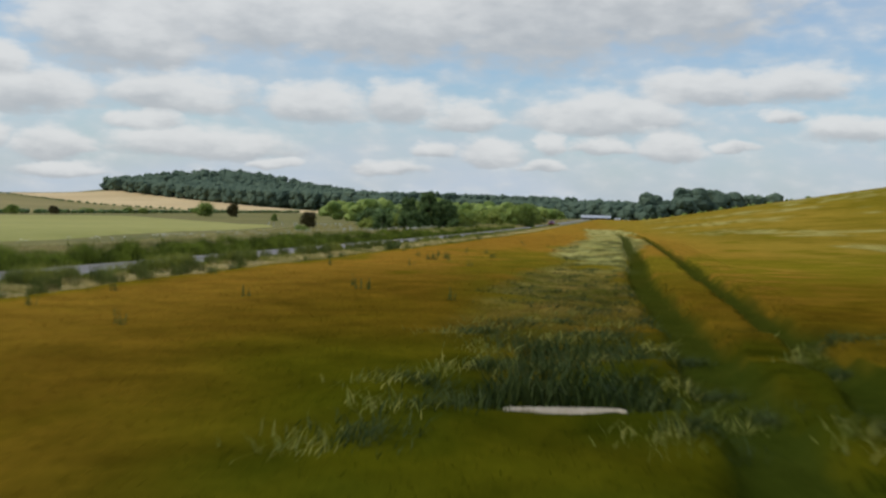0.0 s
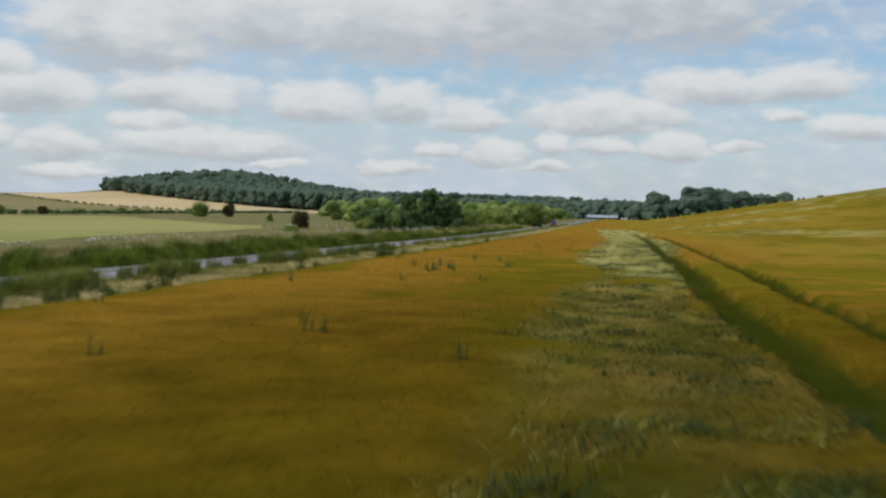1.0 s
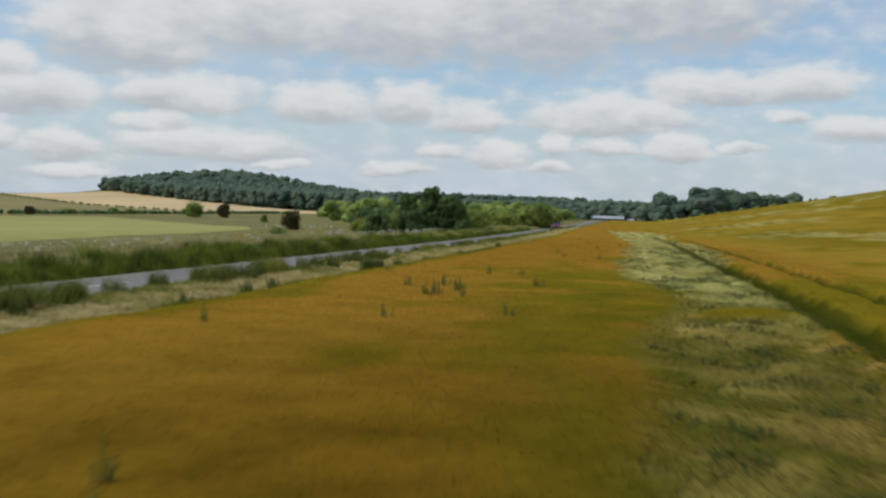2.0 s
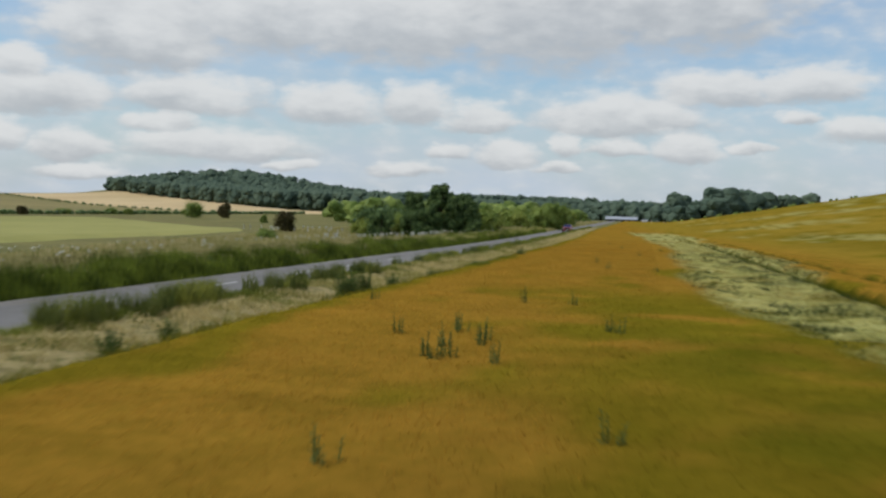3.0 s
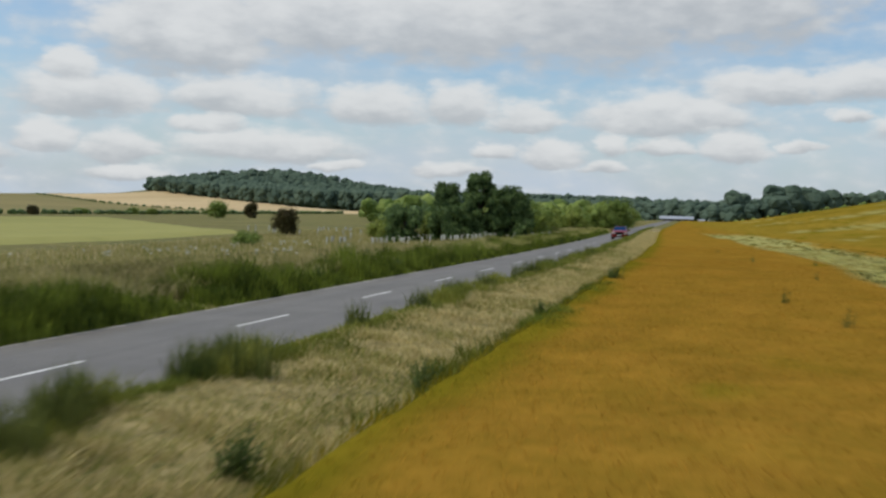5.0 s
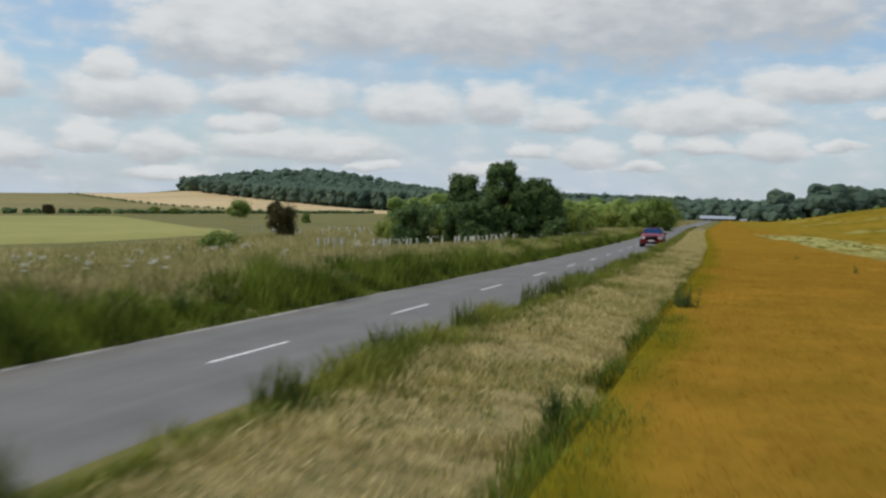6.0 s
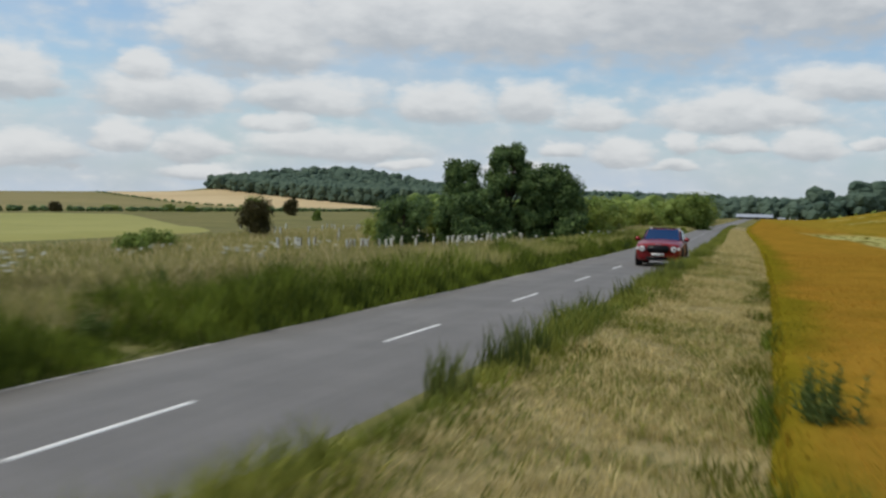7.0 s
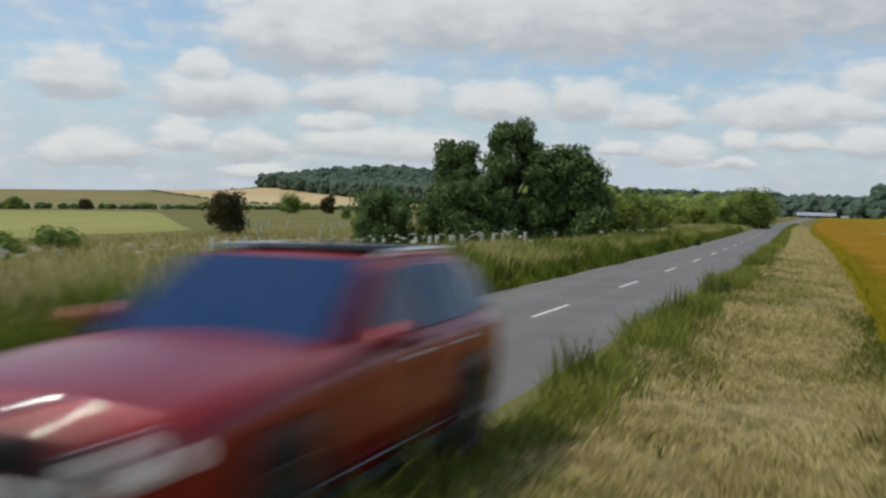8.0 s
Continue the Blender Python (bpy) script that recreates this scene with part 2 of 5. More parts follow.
# Leaf tones lifted and made bluish to paint in the haze of distance.
WOOD_HAZED = leafy("hazed_woodland_leaves", (0.072, 0.112, 0.084), (0.130, 0.180, 0.124), 0.03, 0.25, 0.9)
BARK = mottled("bark", (0.06, 0.045, 0.03), (0.13, 0.10, 0.07), 2.0, 14.0, 0.95, 0.03, (1, 1, 0.3))
FLOWER = leafy("white_umbels", (0.40, 0.40, 0.31), (0.60, 0.60, 0.52), 1.0, 0.15)
TUBE = mottled("tree_shelter_plastic", (0.42, 0.43, 0.37), (0.60, 0.60, 0.54), 1.0, 6.0, 0.5)
ROOF_METAL = mottled("sheet_roof", (0.26, 0.29, 0.33), (0.34, 0.37, 0.41), 0.05, 0.8, 0.5)
BARN_WALL = mottled("barn_boards", (0.10, 0.10, 0.11), (0.17, 0.17, 0.17), 0.1, 1.0, 0.8)
STONE = mottled("pale_concrete", (0.30, 0.26, 0.20), (0.46, 0.41, 0.33), 2.5, 22.0, 0.85, 0.02, c=(0.30, 0.27, 0.19))


def plain(name, colour, rough, metal=0.0, glow=0.0, coat=0.0, spec=0.5):
    def build(nt, p):
        p.inputs["Base Color"].default_value = (*colour, 1)
        p.inputs["Coat Weight"].default_value = coat
        p.inputs["Coat Roughness"].default_value = 0.06
        if glow:
            p.inputs["Emission Color"].default_value = (1.0, 0.96, 0.88, 1)
            p.inputs["Emission Strength"].default_value = glow
    return material(name, build, rough, metal, spec)


PAINT = plain("red_car_paint", (0.22, 0.003, 0.005), 0.34, 0.2, coat=0.3)
# Blue base colour paints in the sky that the panes reflect.
CAR_GLASS = plain("sky_blue_car_glass", (0.006, 0.030, 0.095), 0.06, spec=0.28)
ROOF_GLASS = plain("dark_roof_glass", (0.010, 0.012, 0.015), 0.06)
CHROME = plain("chrome", (0.75, 0.75, 0.76), 0.12, 1.0)
BLACK_GLOSS = plain("gloss_black_trim", (0.008, 0.008, 0.009), 0.35, spec=0.2)
RUBBER = mottled("tyre_rubber", (0.012, 0.012, 0.012), (0.03, 0.03, 0.03), 4.0, 60.0, 0.85, local=True)
RIM = plain("dark_alloy", (0.16, 0.16, 0.17), 0.3, 0.9)
LAMP_ON = plain("lit_headlamp", (0.30, 0.31, 0.33), 0.2, glow=0.2)
PLATE = plain("white_number_plate", (0.78, 0.78, 0.76), 0.4)
PLATE_MARK = plain("plate_bar_black", (0.02, 0.02, 0.02), 0.5)
RENDER_WHITE = mottled("whitewashed_wall", (0.60, 0.60, 0.58), (0.75, 0.75, 0.73), 0.3, 3.0, 0.85)
WATER = plain("still_trough_water", (0.02, 0.03, 0.02), 0.05)
STAKE = mottled("weathered_stake", (0.16, 0.12, 0.08), (0.27, 0.21, 0.15), 3.0, 30.0, 0.9)
WEED_DARK = leafy("nettle_leaf", (0.022, 0.04, 0.010), (0.06, 0.08, 0.02), 1.0, 0.2)
GRASS_TUFT = leafy("half_dry_tufts", (0.12, 0.155, 0.03), (0.36, 0.34, 0.09), 1.2, 0.4)
# Green rank grass; its low tone also carries shade from the bank's road-facing foot.
GRASS_BANK = leafy("rank_bank_grass", (0.014, 0.030, 0.006), (0.24, 0.30, 0.04), 0.75, 0.32)
HERB = leafy("meadow_herb_leaves", (0.070, 0.090, 0.022), (0.30, 0.25, 0.11), 0.7, 0.38)
# Brighter copy of the bank grass: sunlight on the far bank, put into colour.
GRASS_BANK_LIT = leafy("sunlit_bank_grass", (0.20, 0.23, 0.04), (0.55, 0.48, 0.19), 0.6, 0.45)
CLUMP = leafy("roadside_clump_blades", (0.05, 0.08, 0.018), (0.21, 0.225, 0.06), 1.4, 0.3)
GRASS_MARGIN = leafy("crop_margin_blades", (0.06, 0.095, 0.012), (0.20, 0.20, 0.03), 0.9, 0.35)


# ---- the lie of the land ----
def sm(lo, hi, v):
    t = np.clip((v - lo) / (hi - lo), 0, 1)
    return t * t * (3 - 2 * t)


def lattice(u, v, k):
    """Value noise between -1 and 1, one knot a unit."""
    iu, iv = np.floor(u), np.floor(v)
    fu, fv = u - iu, v - iv
    fu, fv = fu * fu * (3 - 2 * fu), fv * fv * (3 - 2 * fv)

    def knot(a, b):
        h = np.sin(a * 127.1 + b * 311.7 + k * 74.7) * 43758.5453
        return 2 * (h - np.floor(h)) - 1
    return (knot(iu, iv) * (1 - fu) + knot(iu + 1, iv) * fu) * (1 - fv) + (knot(iu, iv + 1) * (1 - fu) + knot(iu + 1, iv + 1) * fu) * fv


def wave(x, y, s, k=0.0):
    """Smooth uneven field between about -1 and 1, with bumps about s metres across."""
    x, y = np.asarray(x, float) / s, np.asarray(y, float) / s
    return np.clip(1.25 * lattice(x * 0.92 + y * 0.39, y * 0.92 - x * 0.39, k) + 0.55 * lattice(2.1 * x - 0.4 * y, 2.1 * y + 0.4 * x, k + 3.0), -1.2, 1.2)


def bend(y):
    """How far the road and all along it swing to the left."""
    return -5.5 * sm(10, 260, np.asarray(y, float))


def land(x, y):
    """Height of the ground."""
    return land_u(np.asarray(x, float) - bend(y), y)


def land_u(x, y):
    """Height of the ground, x being counted from the road's middle."""
    x, y = np.asarray(x, float), np.asarray(y, float)
    z = 3.0 * sm(150, 700, y) + 7.0 * sm(700, 1500, y) * sm(-650, -250, x)
    right = -0.30 * sm(2.6, 6.5, x)
    slope = (0.02 + 0.155 * sm(-150, 480, y)) * (1 - 0.8 * sm(520, 1000, y))
    rise = np.maximum(x - 27, 0)
    right = right + slope * rise * rise / (rise + 8) * (1 - 0.75 * sm(150, 900, x))
    left = 0.12 * sm(-2.6, -4.5, x) - 0.75 * sm(-6, -20, x) - 0.9 * sm(-30, -200, x) + 0.10 * wave(x, y, 17.0) * sm(-5, -12, x)
    ridge = np.clip(0.024 * (y - 560), 0.3, 18)
    left = left + (ridge + 1.5) * sm(-215, -640, x) * (1 - 0.85 * sm(-650, -1000, x)) + 23.0 * np.exp(-(((x + 560 - 0.25 * (y - 1200)) / 230) ** 2) - ((y - 1240) / 150) ** 2) * sm(-660, -570, x)
    bed = -0.07 * (np.abs(x) < 2.55)
    z = z - 1.9 * sm(540, 625, y) * sm(760, 690, y) * sm(75, 30, np.abs(x + 2))
    return z + np.where(x > 0, right, left) + bed


def green_part(x, y):
    """Where the barley is still green."""
    edge = sm(7.3, 6.2, x + 0.3 * wave(x, y, 3.0)) * 0.9
    patch = sm(0.25, 0.75, wave(x, y * 0.35, 6.0, 1.0) * 0.5 + wave(x, y * 0.4, 1.8, 2.0) * 0.55 + 0.3 * sm(11, 15, x) - 0.45 * sm(-45, -10, y))
    # Uneven greener tone right of about x 12, from y -25 back.
    right_patch = sm(12.0, 15.0, x + 0.12 * (y + 50) + 1.2 * wave(x, y, 4.0, 6.0)) * sm(-25, -38, y) * sm(-0.9, 0.1, wave(x, y, 1.7, 3.0) + 0.5 * wave(x, y, 5.0)) * 0.85
    near = sm(-70, -100, y + 2.0 * wave(x, y, 5.0)) * (0.12 + 0.88 * sm(16, 22, x + 0.25 * (y + 105)))
    far = 0.45 * sm(40, 120, x) * sm(-0.2, 0.5, wave(x, y * 0.35, 60.0, 0.7))
    return np.clip(np.maximum(np.maximum(edge, patch * 0.8), np.maximum(np.maximum(near, right_patch), far)), 0, 1)


def lodged_part(x, y):
    """Where wind and rain have laid the barley flat."""
    mid = 21.4 - 0.006 * (y + 60) + 0.9 * wave(x, y, 14.0) + 1.3 * sm(-65, -90, y)
    half = 2.6 + 0.8 * wave(y, x, 21.0, 0.4) + 0.015 * np.clip(y + 40, 0, 200)
    band = sm(half + 0.9, half - 0.5, np.abs(x - mid)) * sm(-98, -72, y) * sm(190, 150, y)
    band = band * sm(-0.75, -0.1, wave(x, y, 4.5, 3.0) + 0.5 * sm(-70, -20, y) + 0.35)
    patch = sm(0.25, 0.6, 0.8 * wave(x * 0.7, y * 0.5, 17.0, 5.0) + 0.55 * wave(x, y * 0.6, 5.0)) * sm(31, 35, x) * 0.6
    return np.clip(np.maximum(band, patch), 0, 1)


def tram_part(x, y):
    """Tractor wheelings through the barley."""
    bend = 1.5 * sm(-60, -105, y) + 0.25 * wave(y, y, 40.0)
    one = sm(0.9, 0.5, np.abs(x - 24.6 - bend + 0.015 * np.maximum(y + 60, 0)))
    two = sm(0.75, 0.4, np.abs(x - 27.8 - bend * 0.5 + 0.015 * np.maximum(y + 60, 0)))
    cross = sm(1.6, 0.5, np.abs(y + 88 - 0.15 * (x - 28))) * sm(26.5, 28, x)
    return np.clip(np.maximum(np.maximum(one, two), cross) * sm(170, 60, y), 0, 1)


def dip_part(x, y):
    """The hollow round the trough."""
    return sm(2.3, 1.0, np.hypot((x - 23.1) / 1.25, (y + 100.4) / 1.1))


CROP_EDGE = 5.95


def crop_top(x, y):
    lod, tram, dip = lodged_part(x, y), tram_part(x, y), dip_part(x, y)
    z = land_u(x, y) + 0.46 + 0.022 * wave(x, y, 2.2) + 0.018 * wave(x, y, 0.8, 2.0) + 0.04 * wave(x, y, 11.0, 4.0)
    z = z + lod * (-0.16 + 0.10 * wave(x, y, 1.1, 1.0))
    z = z + 0.12 * wave(x, y, 1.9, 6.0) * sm(-80, -100, y) * sm(18, 22, x)
    return np.maximum(z - np.maximum(0.40 * tram, 0.36 * dip), land_u(x, y) + 0.07)


# ---- mesh helpers ----
def mesh_from(name, verts, faces, material, smooth=False):
    """A mesh from arrays of corners and of faces with the same number of corners each."""
    verts, faces = np.asarray(verts, np.float32), np.asarray(faces, np.int32)
    me = bpy.data.meshes.new(name)
    k = faces.shape[1]
    me.vertices.add(len(verts))
    me.vertices.foreach_set("co", verts.ravel())
    me.loops.add(faces.size)
    me.loops.foreach_set("vertex_index", faces.ravel())
    me.polygons.add(len(faces))
    me.polygons.foreach_set("loop_start", np.arange(0, faces.size, k, dtype=np.int32))
    me.polygons.foreach_set("use_smooth", np.full(len(faces), smooth))
    me.materials.append(material)
    me.update(calc_edges=True)
    return me


def sheet(name, xs, ys, height, material, smooth=True):
    """A sheet of land over the grid xs, ys, xs being counted from the road's middle."""
    gx, gy = np.meshgrid(xs, ys)
    v = np.stack([gx + bend(gy), gy, height(gx, gy)], -1).reshape(-1, 3)
    n, m = len(xs), len(ys)
    i = (np.arange(m - 1)[:, None] * n + np.arange(n - 1)).ravel()
    return mesh_from(name, v, np.stack([i, i + 1, i + n + 1, i + n], 1), material, smooth)


def crop_tone(x, y):
    """Base colour of the barley from place to place, cloud shade at the near end included."""
    def mix(a, b, f):
        return a + (np.array(b) - a) * f[:, None]
    c = np.tile(np.array([0.254, 0.147, 0.019]), (len(x), 1))
    c = mix(c, (0.235, 0.168, 0.022), 0.9 * sm(24, 40, x + 0.05 * y) * sm(-110, -40, y))
    c = mix(c, (0.15, 0.115, 0.012), 0.75 * sm(28, 45, x) * sm(-0.1, 0.6, wave(x * 0.6, y * 0.25, 10.0, 8.0) + 0.5 * wave(x, y * 0.35, 3.5, 2.0)))
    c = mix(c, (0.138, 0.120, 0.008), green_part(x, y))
    # dense is cloud shade painted into the near end's colour, not thicker growth.
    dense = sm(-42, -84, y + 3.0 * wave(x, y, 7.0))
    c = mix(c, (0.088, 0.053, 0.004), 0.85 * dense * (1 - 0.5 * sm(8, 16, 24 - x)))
    # young mixes greener crop with that same painted cloud shade.
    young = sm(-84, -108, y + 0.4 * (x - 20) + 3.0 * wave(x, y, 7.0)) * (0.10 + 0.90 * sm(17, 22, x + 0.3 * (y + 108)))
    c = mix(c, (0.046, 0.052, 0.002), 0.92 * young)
    # Darker green still at the near right corner.
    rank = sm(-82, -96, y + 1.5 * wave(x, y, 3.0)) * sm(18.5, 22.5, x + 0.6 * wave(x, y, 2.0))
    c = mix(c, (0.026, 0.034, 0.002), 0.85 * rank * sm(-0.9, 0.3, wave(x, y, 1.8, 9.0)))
    lod = lodged_part(x, y)
    c = mix(c, (0.085, 0.082, 0.006), 0.55 * sm(-0.5, 0.4, wave(x, y * 0.5, 1.6, 7.0)) * sm(14.0, 17.0, x + 0.08 * (y + 50) + 0.8 * wave(x, y * 0.4, 2.4, 4.0)) * sm(22, 19, x) * sm(-36, -50, y) * sm(-92, -80, y))
    tuft = sm(-0.5 - 0.5 * sm(-80, -50, y), 0.5 - 0.5 * sm(-80, -50, y), wave(x, y, 1.0, 2.0) + 0.8 * wave(x, y, 0.45, 5.0))
    # Gaps between the tufts painted darker green for the shaded holes.
    c = mix(c, (0.075, 0.082, 0.013), lod * (1 - tuft) * 0.85)
    c = mix(c, (0.34, 0.33, 0.12), lod * tuft * (0.95 - 0.72 * sm(-40, -66, y)))
    c = c * (1 + (0.4 + 0.6 * sm(-66, -80, y)) * (0.14 * wave(x, y, 1.3, 11.0) + 0.12 * wave(x, y, 0.6, 12.0)))[:, None]
    # Wheelings and the trough's hollow turn very dark green where they are lowered.
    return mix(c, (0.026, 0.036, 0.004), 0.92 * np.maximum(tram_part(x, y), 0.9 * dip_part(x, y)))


def crop_colours(me, jitter=None):
    co = np.empty(len(me.vertices) * 3, np.float32)
    me.vertices.foreach_get("co", co)
    x, y = co[0::3] - bend(co[1::3]), co[1::3]
    if jitter is not None:
        x, y = x + jitter[0], y + jitter[1]
    c = np.ones((len(x), 4), np.float32)
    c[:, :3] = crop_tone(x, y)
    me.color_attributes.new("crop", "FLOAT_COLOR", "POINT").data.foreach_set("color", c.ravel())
    return me


def blades(name, x, y, z, tall, wide, lean, material, rng, bias=(0.0, 0.0)):
    """Grass: one bent, tapered blade at each place, as one mesh."""
    n = len(x)
    a, b = rng.uniform(0, 6.283, n), rng.uniform(0, 6.283, n)
    sx, sy = np.cos(a) * wide / 2, np.sin(a) * wide / 2
    l = lean * tall * rng.uniform(0.3, 1.0, n)
    dx, dy = np.cos(b) * l + bias[0] * tall, np.sin(b) * l + bias[1] * tall
    v = np.empty((n, 5, 3), np.float32)
    v[:, 0] = np.stack([x - sx, y - sy, z], 1)
    v[:, 1] = np.stack([x + sx, y + sy, z], 1)
    v[:, 2] = np.stack([x + dx * 0.35 + sx * 0.8, y + dy * 0.35 + sy * 0.8, z + tall * 0.62], 1)
    v[:, 3] = np.stack([x + dx * 0.35 - sx * 0.8, y + dy * 0.35 - sy * 0.8, z + tall * 0.62], 1)
    v[:, 4] = np.stack([x + dx, y + dy, z + tall], 1)
    i = np.arange(n)[:, None] * 5
    f = np.concatenate([i + np.array([[0, 1, 2]]), i + np.array([[0, 2, 3]]), i + np.array([[3, 2, 4]])])
    return mesh_from(name, v.reshape(-1, 3), f, material)


def link(name, me, parent=None, label=""):
    ob = new(name, me)
    if parent:
        ob.parent = parent
    return tagged(ob, label)


def part(name, bm, mat, parent, label="", smooth=True):
    """One bmesh as one mesh object under a thing or a part."""
    me = bpy.data.meshes.new(name)
    bmesh.ops.recalc_face_normals(bm, faces=bm.faces)
    bm.to_mesh(me)
    bm.free()
    me.materials.append(mat)
    me.polygons.foreach_set("use_smooth", np.full(len(me.polygons), smooth))
    ob = new(name, me)
    ob.parent = parent
    return tagged(ob, label)


def box_bm(x0, x1, y0, y1, z0, z1, bevel=0.0):
    bm = bmesh.new()
    bmesh.ops.create_cube(bm, size=1, matrix=Matrix.Translation(((x0 + x1) / 2, (y0 + y1) / 2, (z0 + z1) / 2)) @ Matrix.Diagonal((x1 - x0, y1 - y0, z1 - z0, 1)))
    if bevel:
        bmesh.ops.bevel(bm, geom=bm.edges[:], offset=bevel, segments=2, affect="EDGES", profile=0.5)
    return bm


def tube(points, radii, sides=8):
    """A tapered tube along points."""
    vs, fs = [], []
    pts = [Vector(p) for p in points]
    for k, (p, r) in enumerate(zip(pts, radii)):
        d = (pts[min(k + 1, len(pts) - 1)] - pts[max(k - 1, 0)]).normalized()
        u = d.cross(Vector((0.31, 0.95, 0.05))).normalized()
        w = d.cross(u)
        for s in range(sides):
            t = s / sides * 6.2832
            vs.append(p + (u * math.cos(t) + w * math.sin(t)) * r)
    for k in range(len(pts) - 1):
        for s in range(sides):
            fs.append((k * sides + s, k * sides + (s + 1) % sides, (k + 1) * sides + (s + 1) % sides, (k + 1) * sides + s))
    return vs, fs


# ---- ground, road, fields ----
def spaced(*stretches):
    return np.unique(np.concatenate([np.arange(a, b + 1e-6, s) for a, b, s in stretches]))


gxs = spaced((-3000, -900, 150), (-900, -240, 30), (-240, -40, 8), (-40, -12, 2), (-12, 12, 0.5), (12, 60, 4), (60, 400, 20), (400, 3000, 200))
gys = spaced((-800, -160, 80), (-160, 160, 4), (160, 700, 15), (700, 1500, 40), (1500, 4200, 300))
ground = link("ground", sheet("ground", gxs, gys, land_u, EARTH))
tagged(ground, "rough grassy pasture and earth rolling to the horizon", "ground", kind="structure")


rxs = np.array([-2.36, -2.3, -1.2, 0.0, 1.2, 2.36, 2.42])
road_me = sheet("road", rxs, spaced((-300, 160, 4), (160, 900, 15)), lambda x, y: land_u(0 * x, y) + 0.07 - 0.012 * x * x / 5.5 - 0.10 * (np.abs(x) > 2.32) + 0.012 * wave(y, y, 3.0) * (np.abs(x) > 2.2), ASPHALT)
road = tagged(link("road", road_me), "narrow grey asphalt country road with dashed white centre line", "road", kind="structure")
for k in range(-14, 40):
    y = 9.0 * k
    me = sheet("road_marking", np.array([-0.047, -0.043, 0.043, 0.047]), np.linspace(y, y + 3.0, 5), lambda x, yy: land_u(0 * x, yy) + 0.07 + 0.004 - 0.008 * (np.abs(x) > 0.045), LINE)
    link("road_marking", me, road)
edge_me = sheet("road_edge", np.array([-2.34, -2.31, -2.24, -2.20]), spaced((-200, 300, 1.5)), lambda x, y: land_u(0 * x, y) + 0.062 + 0.006 * wave(x * 9, y, 1.6) - 0.015 * (np.abs(np.abs(x) - 2.27) > 0.05), GRIT)
link("road_edge", edge_me, road, "pale worn grit along the road's edge")

verge = sheet("verge", spaced((2.43, 6.3, 0.16)), spaced((-150, -60, 1.5), (-60, 60, 0.25), (60, 260, 1.5)), lambda x, y: land_u(x, y) + 0.04 + 0.02 * wave(x, y, 1.5) + 0.02 * wave(x, y, 0.55, 3.0), HAY)
tagged(link("verge", verge), "mown dry grass verge between road and crop", "verge", kind="structure")


def far_field(name, corners, lift, mat, label, n=40):
    """A field between four corners, standing a little above the ground."""
    a, b, c, d = [np.array(p, float) for p in corners]
    s, t = np.meshgrid(np.linspace(0, 1, n), np.linspace(0, 1, n))
    p = (1 - t)[..., None] * ((1 - s)[..., None] * a + s[..., None] * b) + t[..., None] * ((1 - s)[..., None] * d + s[..., None] * c)
    rim = np.minimum(np.minimum(s, 1 - s), np.minimum(t, 1 - t)) < 1e-6
    z = land(p[..., 0], p[..., 1]) + np.where(rim, -0.3, lift)
    v = np.stack([p[..., 0], p[..., 1], z], -1).reshape(-1, 3)
    i = (np.arange(n - 1)[:, None] * n + np.arange(n - 1)).ravel()
    me = mesh_from(name, v, np.stack([i, i + 1, i + n + 1, i + n], 1), mat, True)
    return tagged(link(name, me), label, "field", kind="structure")


far_field("cereal_field", [(-22, -90), (-46, 88), (-150, 235), (-196, -90)], 0.35, GREEN_FIELD, "pale green cereal field below a hedge")
far_field("hill_pasture", [(-208, 60), (-208, 470), (-640, 905), (-900, 100)], 0.5, OLIVE_FIELD, "olive brown pasture on a low hill", 60)
far_field("wheat_field", [(-206, 480), (-180, 740), (-560, 1120), (-650, 925)], 0.6, TAN_FIELD, "ripe tan wheat field climbing to a wood", 60)

cxs, cys = spaced((CROP_EDGE, 8, 0.25), (8, 16, 0.4), (16, 33, 0.22), (33, 60, 1.5), (60, 150, 4), (150, 400, 12)), spaced((-150, -128, 2), (-128, 70, 0.5), (70, 160, 3), (160, 640, 12))


def crop_height(x, y):
    return np.where(x <= CROP_EDGE + 1e-6, land_u(x, y) - 0.05, crop_top(x + 0.15 * wave(y, y, 1.7), y))


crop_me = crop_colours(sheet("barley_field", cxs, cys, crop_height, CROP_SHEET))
tagged(link("barley_field", crop_me), "ripening orange barley crop with green and lodged patches", "crop field", kind="stuff")


# ---- grass and standing stalks ----
rng = np.random.default_rng(5)


def scatter(n, x0, x1, y0, y1):
    return rng.uniform(x0, x1, n), rng.uniform(y0, y1, n)


def barley_stalks():
    x = np.concatenate([rng.uniform(CROP_EDGE + 0.05, 30, 170000), rng.uniform(CROP_EDGE + 0.05, 16, 60000)])
    y = np.concatenate([rng.uniform(-128, 30, 170000), rng.uniform(-60, 60, 60000)])
    lod, tram = lodged_part(x, y), np.maximum(tram_part(x, y), dip_part(x, y))
    keep = rng.uniform(0, 1, len(x)) > tram * 0.75
    x, y, lod = x[keep], y[keep], lod[keep]
    n = len(x)
    tall = (0.12 + 0.08 * rng.uniform(0, 1, n)) * (1 - 0.3 * lod)
    me = blades("barley_stalks", x + bend(y), y, crop_top(x, y) - 0.10, tall, 0.018 + 0.030 * lod, 1.1 + 1.3 * lod, CROP_BLADE, rng, (0.12, 0.25))
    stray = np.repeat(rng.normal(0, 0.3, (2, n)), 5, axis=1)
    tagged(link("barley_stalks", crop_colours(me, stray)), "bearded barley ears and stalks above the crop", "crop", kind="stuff")


